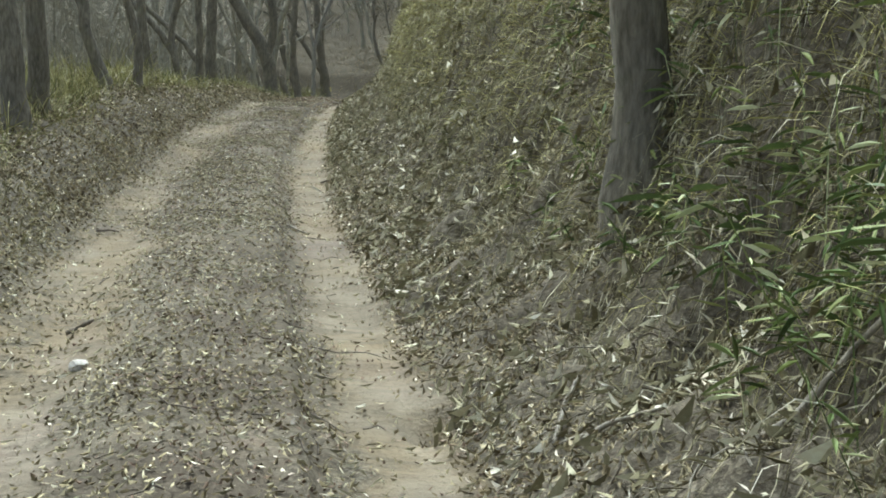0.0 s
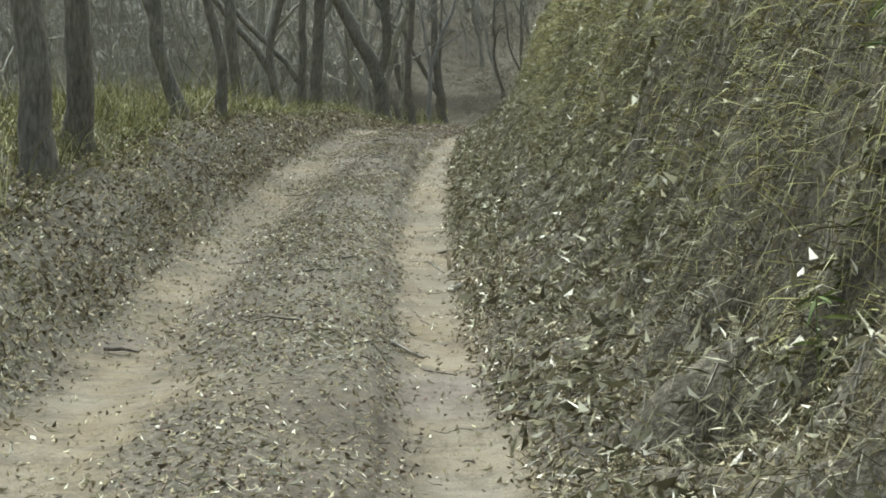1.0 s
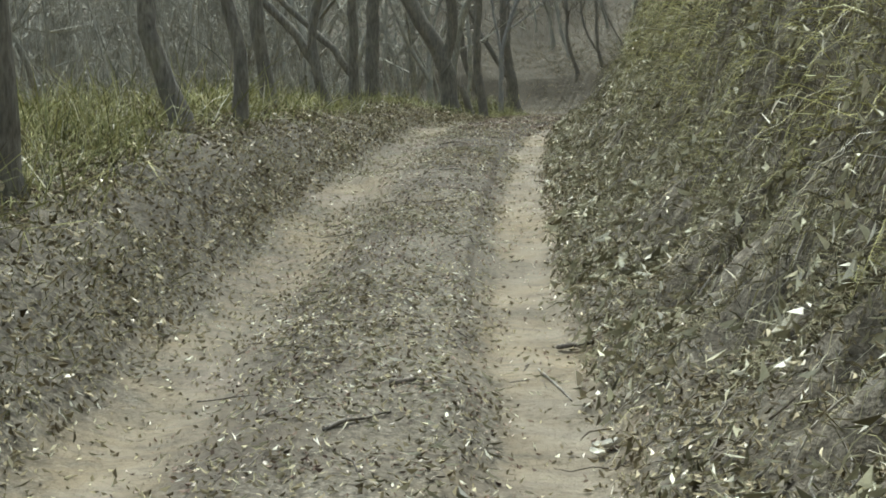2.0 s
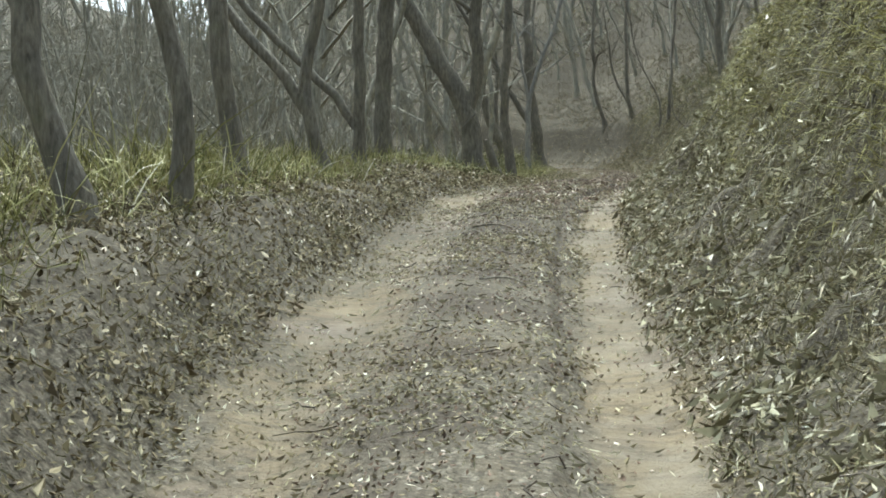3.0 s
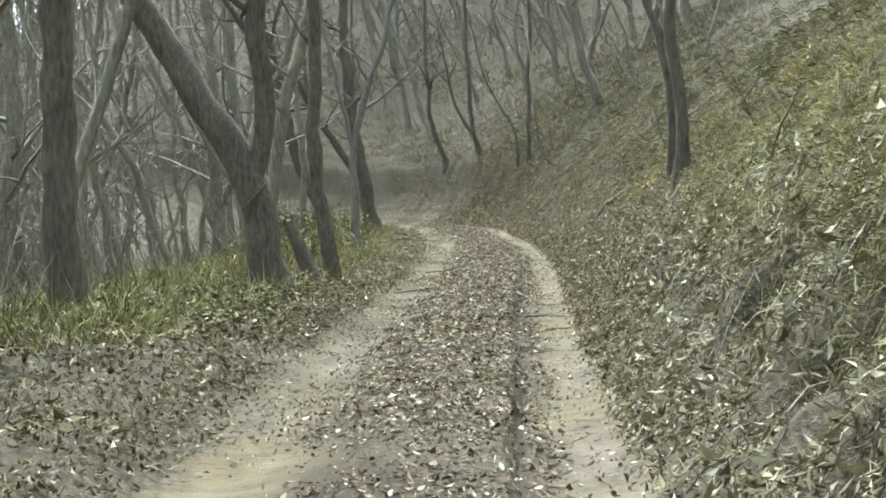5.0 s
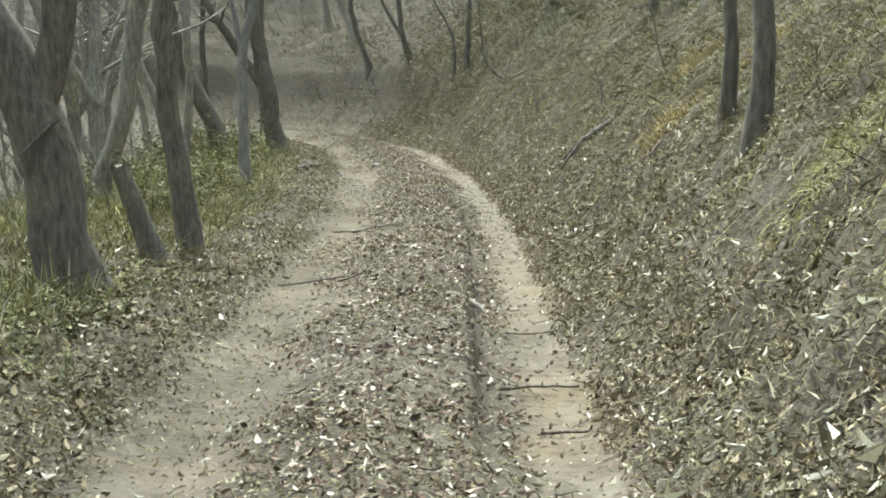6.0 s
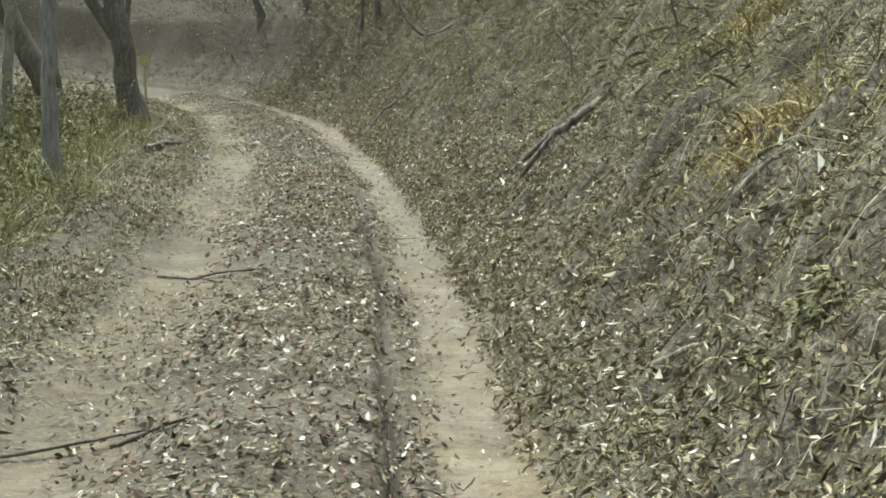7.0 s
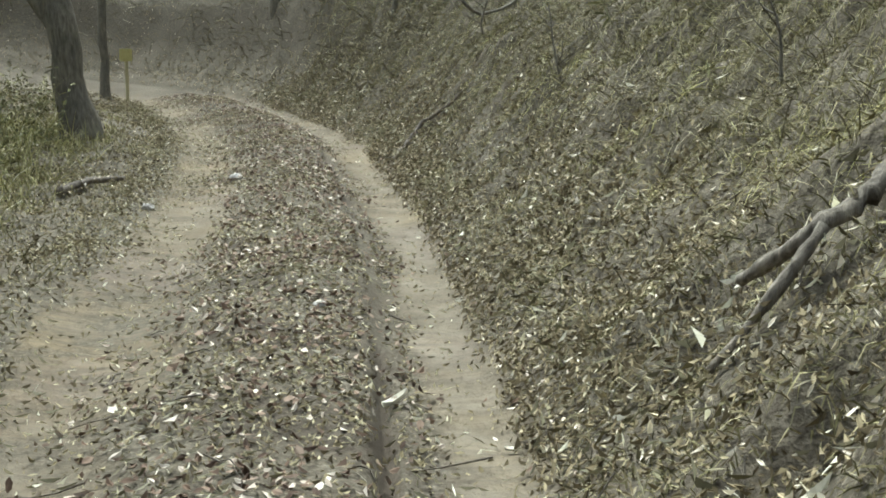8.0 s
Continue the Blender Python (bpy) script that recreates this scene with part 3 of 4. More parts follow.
# thin trees that lean out of the hillside at the bend
H = "thin dark bare tree leaning out of the grassy hillside"
for n, (x, y, r, stems) in enumerate([
        (-4.57, 60.2, 0.08, [[(0, 0, 0), (-0.2, 0, 0.7), (-0.45, 0, 1.4), (-0.6, 0.2, 4), (-0.5, 0.4, 8)]]),
        (-3.44, 58.3, 0.075, [[(0, 0, 0), (-0.1, 0, 0.4), (-0.2, 0, 1.3), (-0.2, 0.2, 4), (-0.1, 0.3, 8)], [(-0.05, 0, 0.2), (-0.4, 0, 0.75), (-0.75, 0, 1.5), (-1.1, 0.2, 4)]]),
        (-2.42, 53.9, 0.035, [[(0, 0, 0), (0.06, 0, 0.5), (0.02, 0, 0.9), (-0.35, 0, 1.5), (-0.8, 0.1, 2.4), (-1.3, 0.2, 5)]]),
        (-2.12, 53.5, 0.06, [[(0, 0, 0), (-0.02, 0, 0.8), (0.03, 0, 1.6), (0.1, 0.2, 4), (0, 0.2, 8)]]),
        (0.55, 45.2, 0.06, [[(0, 0, 0), (-0.05, 0, 1.2), (-0.2, 0, 2.4), (-0.3, 0.2, 6)]])]):
    stand(make_tree(80 + n, stems, r, H, BARK, low=1.8, limbs=9, reach=1.8, sides=8), x, y)


def woods():
    """The bare wood on both slopes: several kinds, set out with uneven gaps."""
    rng = np.random.RandomState(5)
    kinds = []
    for s in range(9):
        lean = rng.uniform(-0.55, 0.1)
        r = rng.uniform(0.05, 0.11)
        crook = rng.uniform(-0.35, 0.35, 4)
        stem = [(0, 0, 0), (lean * 0.8 + crook[0] * 0.4, 0, 1.0), (lean * 1.9 + crook[1], crook[2], 2.4), (lean * 3.2 - crook[1], 0.2, 5), (lean * 4 + crook[3], 0.3, 10)]
        stems = [stem]
        if s % 3 == 1:
            stems.append([stem[1], (stem[1][0] - 0.6, 0.1, 2.0), (stem[1][0] - 1.5, 0.2, 4.0), (stem[1][0] - 2.0, 0.3, 8)])
        kinds.append(make_tree(30 + s, stems, r, "slender bare tree on the wooded slope, its bark paled for haze", BARK_HAZED, low=1.2, limbs=14, reach=2.6, sides=6, twigs=2, fine=1))
    spots = [(-5.1, 63.4), (-1.9, 62.5), (-7.3, 69.3), (-6.2, 66.5), (-3.6, 65.2)]
    fixed = len(spots)
    for total, x0, x1, y0, y1, d0, d1, gap in ((34, -26, -5, 4, 27, -20, -6.8, 1.6), (26, -14, -5, 24, 60, -9, -4.4, 1.4), (84, -30, -5, 22, 66, -24, -5, 1.2), (92, -24, 20, 50, 84, 3.2, 16, 1.5)):
        got, tries = 0, 0
        while got < total and tries < 9000:
            tries += 1
            x, y = rng.uniform(x0, x1), rng.uniform(y0, y1)
            d = float(side(x, y))
            if not d0 < d < d1 or (y < 30 and d > -5.6) or any((x - a) ** 2 + (y - b) ** 2 < gap * gap for a, b in spots):
                continue
            spots.append((x, y))
            got += 1
    used = set()
    for n, (x, y) in enumerate(spots):
        k = n % len(kinds)
        t = rng.uniform(-0.6, 0.6) + (math.pi if rng.rand() < 0.2 and n >= fixed else 0)
        size = rng.uniform(0.75, 1.3)
        ob = kinds[k] if k not in used else copy_thing(kinds[k], Matrix())
        used.add(k)
        stand(ob, x, y, t, size)


woods()


def far_woods():
    """The wood beyond, too far off to tell its trees apart."""
    rng = np.random.RandomState(77)
    w, tips = Wood(), []
    n = 0
    while n < 1150:
        x, y = (rng.uniform(-75, 40), rng.uniform(30, 135)) if n < 520 else (rng.uniform(-55, -15), rng.uniform(30, 120)) if n < 850 else (rng.uniform(-44, -15), rng.uniform(42, 95))
        d = float(side(x, y)) if y < 100 else 20 + (y - 100)
        if -11 < d < 15 or d > 70 or (d < 0 and y < 40 and d > -20):
            continue
        n += 1
        z = float(height(x, y))
        stem = wander(rng, (x, y, z - 0.3), (rng.uniform(-0.3, 0.15), 0, 1), rng.uniform(7, 12), 1.0, 0.09, 0.03)
        rad = np.linspace(rng.uniform(0.07, 0.14), 0.02, len(stem))
        w.tube(stem, rad, 4, rng)
        for _ in range(11):
            i = int(rng.uniform(0.15, 0.95) * (len(stem) - 1))
            a = rng.uniform(0, 6.283)
            limb = wander(rng, stem[i], (math.cos(a), math.sin(a), rng.uniform(0.3, 1.2)), rng.uniform(1.2, 3), 0.6, 0.2)
            w.tube(limb, np.linspace(rad[i] * 0.45, 0.008, len(limb)), 3, rng)
            k = rng.randint(0, len(limb), 10)
            tips.append(np.stack([limb[k], limb[k] + rng.normal(0, 0.018, (10, 3)), limb[k] + rng.normal(0, 0.55, (10, 3)) + (0, 0, 0.45)], 1).reshape(-1, 3))
    tips = np.concatenate(tips)
    w.v.append(tips)
    w.f.append(np.arange(len(tips)).reshape(-1, 3) + w.count)
    tagged(new("far_woods", w.mesh("far_woods", BARK_HAZED)), "distant bare woods on the slopes, paled for haze", "woods", kind="stuff")


far_woods()


def thicket():
    """Slender young stems with a haze of fine twigs on the slope below the track."""
    rng = np.random.RandomState(21)
    w, tips = Wood(), []
    n = 0
    while n < 150:
        x, y = rng.uniform(-18, -7), rng.uniform(17, 46)
        if not -14 < float(side(x, y)) < -5.6:
            continue
        n += 1
        stem = wander(rng, (x, y, float(height(x, y)) - 0.2), (rng.uniform(-0.25, 0.2), rng.uniform(-0.2, 0.2), 1), rng.uniform(3.5, 7), 0.5, 0.07, 0.03)
        rad = np.linspace(rng.uniform(0.018, 0.04), 0.006, len(stem))
        w.tube(stem, rad, 4, rng)
        for _ in range(10):
            i = int(rng.uniform(0.2, 0.98) * (len(stem) - 1))
            a = rng.uniform(0, 6.283)
            limb = wander(rng, stem[i], (math.cos(a), math.sin(a), rng.uniform(0.1, 1.0)), rng.uniform(0.6, 1.5), 0.3, 0.2)
            w.tube(limb, np.linspace(max(0.006, rad[i] * 0.5), 0.004, len(limb)), 3, rng)
            k = rng.randint(0, len(limb), 14)
            tips.append(np.stack([limb[k], limb[k] + rng.normal(0, 0.006, (14, 3)), limb[k] + rng.normal(0, 0.24, (14, 3)) + (0, 0, 0.12)], 1).reshape(-1, 3))
    tips = np.concatenate(tips)
    w.v.append(tips)
    w.f.append(np.arange(len(tips)).reshape(-1, 3) + w.count)
    tagged(new("thicket", w.mesh("thicket", BARK_HAZED)), "thicket of slender bare stems and fine twigs below the track", "thicket", kind="stuff")


thicket()


def vine():
    """A bare vine that hangs in a loop from a slender tree on the hillside."""
    rng = np.random.RandomState(3)
    w = Wood()
    z = float(height(-1.95, 49.35))
    end = (-0.75, 50.4, float(height(-0.75, 50.4)) - 0.05)
    path = bent([(-2.1, 53.3, z + 5.2), (-2.0, 50.4, z + 3.6), (-1.98, 49.3, z + 2.4), (-1.9, 49.1, z + 1.2), (-1.6, 49.05, z + 0.85), (-1.25, 49.6, z + 0.95), end], 0.1)
    w.tube(path, np.full(len(path), 0.018), 5, rng, 0.1)
    tagged(new("vine", w.mesh("vine", BARK)), "bare woody vine hanging in a loop on the hillside", "vine")


vine()


def sapling(x, y, tall, seed):
    """A bare young shoot with a few side twigs."""
    rng = np.random.RandomState(seed)
    w = Wood()
    stem = wander(rng, (0, 0, -0.05), (rng.uniform(-0.3, 0.3), 0, 1), tall, 0.08, 0.12)
    w.tube(stem, np.linspace(0.012, 0.004, len(stem)), 5, rng, 0.1)
    for _ in range(5):
        i = int(rng.uniform(0.3, 0.95) * (len(stem) - 1))
        a = rng.uniform(0, 6.283)
        tw = wander(rng, stem[i], (math.cos(a), math.sin(a), 0.8), tall * rng.uniform(0.25, 0.6), 0.06, 0.12)
        w.tube(tw, np.linspace(0.006, 0.002, len(tw)), 3, rng)
    ob = tagged(new("sapling", w.mesh("sapling", BARK)), "bare young sapling on the grassy hillside", "sapling", "saplings")
    ob.matrix_basis = pose(x, y, float(height(x, y)))


for n, (x, y, tall) in enumerate([(-0.9, 29.2, 0.75), (-0.35, 27.6, 0.9), (-0.6, 31.2, 0.6), (0.1, 34.8, 0.9), (-0.7, 41.9, 0.6), (-0.2, 40.2, 0.8), (-1.2, 45.5, 0.7), (0.35, 25.4, 0.8), (-1.5, 49.0, 0.8)]):
    sapling(x, y, tall, 60 + n)


# ---- leaf litter and grasses ----
def frames_on(x, y, rng, tilt):
    """For each place on the ground: the place and two axes in the piece's plane and its normal, tilted at random."""
    n = normal(x, y) + rng.normal(0, tilt, (len(x), 3))
    n /= np.linalg.norm(n, axis=1, keepdims=True)
    a = rng.normal(0, 1, (len(x), 3))
    a -= n * (a * n).sum(1, keepdims=True)
    a /= np.linalg.norm(a, axis=1, keepdims=True)
    return np.stack([x, y, height(x, y)], 1), a, np.cross(n, a), n


def scatter(count, rng, y0, y1, d0, d1, keep):
    y = rng.uniform(y0, y1, count)
    d = rng.uniform(d0, d1, count)
    x = rut_x(y) + d * np.interp(y, _gy, _turn)
    ok = rng.rand(count) < keep(x, y, d)
    return x[ok], y[ok]


def leaves(name, x, y, rng, length, slim, tilt, material, label, lift=0.012, curl=0.3, plain=False):
    """Curled, creased dead leaves lying on the ground."""
    p, a, b, n = frames_on(x, y, rng, tilt)
    m = len(x)
    size = (length * np.minimum(rng.lognormal(0, 0.28, m), 1.5))[:, None]
    w = size * (slim * rng.uniform(0.7, 1.3, m))[:, None]
    cu = (size[:, 0] * curl * rng.uniform(-0.4, 1.0, m))[:, None]
    p = p + n * (lift * rng.uniform(0.2, 1.6, m))[:, None]
    if plain:
        v = np.stack([p - a * size / 2 + n * cu, p + b * w / 2 + a * size * 0.1, p + a * size / 2 + n * cu * 0.6, p - b * w / 2 - a * size * 0.1], 1)
        i = np.arange(m)[:, None] * 4
        f = np.concatenate([i + np.array([0, 1, 2]), i + np.array([0, 2, 3])])
    else:
        v = np.stack([p - a * size / 2 + n * cu * 0.6, p - a * size * 0.18 + b * w / 2 + n * cu * 0.5, p + a * size * 0.2 + b * w * 0.42 + n * cu * 0.4,
                      p + a * size / 2 + n * cu, p + a * size * 0.2 - b * w * 0.42 + n * cu * 0.4, p - a * size * 0.18 - b * w / 2 + n * cu * 0.5], 1)
        i = np.arange(m)[:, None] * 6
        f = np.concatenate([i + np.array([0, 1, 2, 3]), i + np.array([0, 3, 4, 5])])
    return tagged(new(name, mesh_of(name, v.reshape(-1, 3), [f], material)), label, "leaf litter", kind="stuff")


def blades(name, x, y, rng, length, width, droop, material, label, category, out=0.35, down=None):
    """Arching pointed blades. down: a common direction towards which they hang."""
    m = len(x)
    p = np.stack([x, y, height(x, y) - 0.01], 1)
    n = normal(x, y)
    way = n * 0.6 + np.array([0, 0, 0.7]) + rng.normal(0, out, (m, 3))
    if down is not None:
        way = way + np.array(down) * rng.uniform(0, 1, (m, 1))
    way /= np.linalg.norm(way, axis=1, keepdims=True)
    ln = (length * rng.lognormal(0, 0.3, m))[:, None]
    wd = (width * rng.uniform(0.6, 1.3, m))[:, None]
    flat = np.cross(way, rng.normal(0, 1, (m, 3)))
    flat /= np.linalg.norm(flat, axis=1, keepdims=True) + 1e-9
    hang = (droop * rng.uniform(0.3, 1.4, m))[:, None]
    rows = []
    for s, w in ((0, 0.8), (0.5, 1.0)):
        c = p + way * ln * s - np.array([0, 0, 1.0]) * ln * hang * s * s
        rows += [c - flat * wd * w / 2, c + flat * wd * w / 2]
    rows.append(p + way * ln - np.array([0, 0, 1.0]) * ln * hang)
    v = np.stack(rows, 1)
    i = np.arange(m)[:, None] * 5
    q = i + np.array([0, 1, 3, 2])
    t = i + np.array([2, 3, 4])
    return tagged(new(name, mesh_of(name, v.reshape(-1, 3), [q, t], material)), label, category, kind="stuff")


def drape(name, x, y, rng, length, width, material, label, stray=0.45, lift=0.05):
    """Long withered blades that lie down the slope in a loose mat."""
    m = len(x)
    n = normal(x, y)
    way = n[:, :2] / (np.linalg.norm(n[:, :2], axis=1, keepdims=True) + 1e-6) + rng.normal(0, stray, (m, 2))
    way /= np.linalg.norm(way, axis=1, keepdims=True)
    run = (length * rng.lognormal(0, 0.35, m) * np.clip(n[:, 2] + 0.1, 0.25, 1))[:, None]
    up = lift * rng.uniform(0.2, 1.5, m)
    wd = (width * rng.uniform(0.6, 1.3, m))[:, None]
    flat = np.stack([-way[:, 1], way[:, 0], rng.normal(0, 0.7, m)], 1)
    flat /= np.linalg.norm(flat, axis=1, keepdims=True)
    rows = []
    for s, h, w in ((0, 0.1, 0.8), (0.5, 1.0, 1.0), (1, 0.5, 0)):
        q = np.stack([x, y], 1) + way * run * s + rng.normal(0, 0.07, (m, 2)) * run * s
        c = np.concatenate([q, (height(q[:, 0], q[:, 1]) + up * h)[:, None]], 1)
        rows += [c - flat * wd * w / 2, c + flat * wd * w / 2] if w else [c]
    v = np.stack(rows, 1)
    i = np.arange(m)[:, None] * 5
    f = [i + np.array([0, 1, 3, 2]), i + np.array([2, 3, 4])]
    return tagged(new(name, mesh_of(name, v.reshape(-1, 3), f, material)), label, "grass", kind="stuff")


def bank_twigs(name, x, y, rng, length, r, material, label):
    """Short bent dead twigs lying about."""
    w = Wood()
    for a, b in zip(x, y):
        t, ln = rng.uniform(0, 6.283), length * rng.lognormal(0, 0.4)
        s = np.linspace(-0.5, 0.5, 4)
        px = a + ln * (np.cos(t) * s - np.sin(t) * rng.normal(0, 0.1, 4))
        py = b + ln * (np.sin(t) * s + np.cos(t) * rng.normal(0, 0.1, 4))
        pz = height(px, py) + rng.uniform(0.01, 0.05) + rng.uniform(0, 0.03, 4)
        w.tube(np.stack([px, py, pz], 1), r * rng.uniform(0.6, 1.5) * np.array([1, 0.95, 0.8, 0.4]), 3, rng)
    return tagged(new(name, w.mesh(name, material)), label, "twigs", kind="stuff")


def sprays(name, x, y, rng, tall, leaf, width, per, material, label, category):
    """Leafy stems: each has long pointed leaves set along its upper part."""
    m = len(x)
    base = np.stack([x, y, height(x, y)], 1)
    up = np.array([0, 0, 1.0]) + rng.normal(0, 0.28, (m, 3))
    h = tall * rng.uniform(0.4, 1.15, m)
    idx = np.repeat(np.arange(m), per)
    s = rng.uniform(0.35, 1.0, len(idx))
    p = base[idx] + up[idx] * (h[idx] * s)[:, None]
    a = rng.normal(0, 1, (len(idx), 3)) * (1, 1, 0.35) + (0, 0, 0.15)
    a /= np.linalg.norm(a, axis=1, keepdims=True)
    b = np.cross(a, rng.normal(0, 0.4, (len(idx), 3)) + (0, 0, 1))
    b /= np.linalg.norm(b, axis=1, keepdims=True)
    ln = (leaf * rng.lognormal(0, 0.25, len(idx)))[:, None]
    wd = (width * rng.uniform(0.7, 1.3, len(idx)))[:, None]
    drop = np.array([0, 0, -1.0]) * ln * rng.uniform(0.05, 0.5, (len(idx), 1))
    v = np.stack([p, p + a * ln * 0.35 + b * wd / 2 + drop * 0.1, p + a * ln * 0.7 + b * wd * 0.35 + drop * 0.45, p + a * ln + drop,
                  p + a * ln * 0.7 - b * wd * 0.35 + drop * 0.45, p + a * ln * 0.35 - b * wd / 2 + drop * 0.1], 1).reshape(-1, 3)
    i = np.arange(len(idx))[:, None] * 6
    f = [np.concatenate([i + np.array([0, 1, 2, 3]), i + np.array([0, 3, 4, 5])])]
    o = np.cross(up, rng.normal(0, 1, (m, 3)))
    o /= np.linalg.norm(o, axis=1, keepdims=True)
    top = base + up * h[:, None]
    sv = np.stack([base - o * 0.003, base + o * 0.003, top + o * 0.0015, top - o * 0.0015], 1).reshape(-1, 3)
    f.append(np.arange(m * 4).reshape(-1, 4) + len(v))
    return tagged(new(name, mesh_of(name, np.concatenate([v, sv]), f, material)), label, category, kind="stuff")


def cover():
    rng = np.random.RandomState(11)
    patch = lambda x, y, s=2.0, k=20: np.clip(0.65 + 0.5 * ripple(x, y, s, k), 0.05, 1)  # noqa: E731

    def clear(x, y):
        d = side(x, y) + 0.31 + 0.02 * ripple(x, y, 2.2, 9)
        return 1 - 0.9 * np.exp(-(d / 0.05) ** 2) * np.clip((y - 19) / 3, 0, 1)

    free = lambda x, y: (1 - 0.96 * bare_soil(x, y)) * clear(x, y)  # noqa: E731

    def on(d, a, b, soft=0.12):
        return np.clip((d - a) / soft + 0.5, 0, 1) * np.clip((b - d) / soft + 0.5, 0, 1)

    # the track between and beside the ruts
    x, y = scatter(215000, rng, 3, 58, -2.2, 0.6, lambda x, y, d: patch(x, y) * (1 - 0.86 * bare_soil(x, y)) * clear(x, y))
    leaves("leaf_litter", x, y, rng, 0.028, 0.36, 0.55, LITTER, "small grey-brown dead leaves strewn over the dirt track", 0.016, 0.5, True)
    x, y = scatter(60000, rng, 3, 58, -2.1, 0.5, lambda x, y, d: patch(x, y, 1.1, 41) * (1 - 0.88 * bare_soil(x, y)) * clear(x, y))
    leaves("straw_litter", x, y, rng, 0.05, 0.09, 0.25, STRAW, "bits of straw and thin twigs over the dirt track", 0.02, 0.25, True)
    x, y = scatter(30000, rng, 24, 58, -1.5, 0.3, lambda x, y, d: free(x, y) * patch(x, y, 1.5, 22))
    leaves("leaf_litter", x, y, rng, 0.036, 0.5, 0.5, LITTER_RED, "larger brown dead leaves heaped between the wheel ruts", 0.025, 0.7)
    x, y = scatter(50000, rng, 3, 36, -1.5, 0.35, lambda x, y, d: np.clip(0.5 + 0.7 * ripple(x, y, 0.6, 67), 0.08, 1) * (1 - 0.85 * bare_soil(x, y)))
    leaves("leaf_crumbs", x, y, rng, 0.021, 0.5, 0.6, LITTER_RED, "dark crumbs of leaf and soil on the dirt track", 0.01, 0.5, True)
    # the left shoulder
    x, y = scatter(75000, rng, 5, 58, -4.2, -1.8, lambda x, y, d: patch(x, y, 1.6, 23) * free(x, y))
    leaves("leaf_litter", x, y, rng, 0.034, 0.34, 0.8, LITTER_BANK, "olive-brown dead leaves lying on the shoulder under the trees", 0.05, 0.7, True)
    x, y = scatter(30000, rng, 5, 58, -4.2, -1.8, lambda x, y, d: patch(x, y, 1.6, 76) * free(x, y))
    leaves("leaf_litter", x, y, rng, 0.034, 0.36, 0.8, LITTER, "dead leaves lying thick on the shoulder under the trees", 0.05, 0.6, True)
    x, y = scatter(17000, rng, 10, 36, -3.4, -1.85, lambda x, y, d: patch(x, y, 0.8, 64) * free(x, y))
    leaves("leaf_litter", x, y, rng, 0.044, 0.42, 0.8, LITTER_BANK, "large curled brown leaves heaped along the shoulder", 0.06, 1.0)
    x, y = scatter(105000, rng, 8, 56, -3.9, -1.95, lambda x, y, d: np.clip(0.35 + 0.7 * ripple(x, y, 1.3, 47), 0.05, 1))
    blades("shoulder_grass", x, y, rng, 0.13, 0.006, 0.9, OLIVE, "short withered grass on the shoulder beside the track", "grass", 0.6)
    # the bank
    x, y = scatter(105000, rng, 3, 30, 0.15, 2.2, lambda x, y, d: patch(x, y, 1.1, 24) * np.clip(1.4 - 0.9 * d, 0.06, 1) * np.clip((18 - y) / 6, 0.62, 1))
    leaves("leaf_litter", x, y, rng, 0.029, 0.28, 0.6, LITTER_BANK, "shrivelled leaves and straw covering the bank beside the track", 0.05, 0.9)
    x, y = scatter(135000, rng, 29, 58, 0.15, 1.9, lambda x, y, d: patch(x, y, 1.4, 24) * np.clip(1.75 - 1.1 * d + 0.35 * ripple(x, y, 1.2, 53), 0.04, 1))
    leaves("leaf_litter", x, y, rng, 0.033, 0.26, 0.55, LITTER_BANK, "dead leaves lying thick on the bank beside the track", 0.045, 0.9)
    x, y = scatter(11000, rng, 18, 50, 0.2, 1.4, lambda x, y, d: patch(x, y, 1.0, 50) * np.clip(1.35 - d, 0.05, 1))
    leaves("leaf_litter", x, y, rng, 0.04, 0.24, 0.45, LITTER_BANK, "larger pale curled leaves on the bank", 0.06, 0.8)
    x, y = scatter(110000, rng, 3, 58, 0.25, 3.0, lambda x, y, d: patch(x, y, 1.8, 25) * np.where(y < 28, 0.8 * np.clip(2.1 - d, 0.25, 1), 0.6 * np.clip(1.7 - d, 0.08, 1)))
    leaves("bamboo_leaf_litter", x, y, rng, 0.06, 0.09, 0.8, STRAW, "long pale withered bamboo-grass leaves on the bank", 0.08, 0.4, True)
    x, y = scatter(30000, rng, 3, 30, 0.22, 1.7, lambda x, y, d: np.clip(0.4 + 0.8 * ripple(x, y, 0.7, 72), 0.05, 1))
    leaves("bamboo_leaf_litter", x, y, rng, 0.075, 0.11, 0.6, STRAW, "pale narrow withered leaves lying over the bank", 0.07, 0.5, True)
    # dry grass hanging over the steep bank
    x, y = scatter(100000, rng, 3, 28, 0.45, 2.8, lambda x, y, d: on(d, 0.65, 2.1, 0.6) * np.clip(0.45 + 0.9 * ripple(x, y, 0.5, 26), 0.03, 1))
    blades("bank_grass", x, y, rng, 0.19, 0.005, 1.3, TAN, "matted dry tan grass hanging down the steep bank", "grass", 0.5, (-0.7, 0, -0.3))
    x, y = scatter(105000, rng, 3, 32, 0.85, 2.8, lambda x, y, d: on(d, 1.15, 5, 0.5) * np.clip(0.55 + 0.9 * ripple(x, y, 0.6, 27), 0.12, 1))
    blades("bank_grass", x, y, rng, 0.2, 0.0038, 1.15, RIM, "yellow-green grass along the top of the bank", "grass", 0.6, (-0.4, 0, 0))
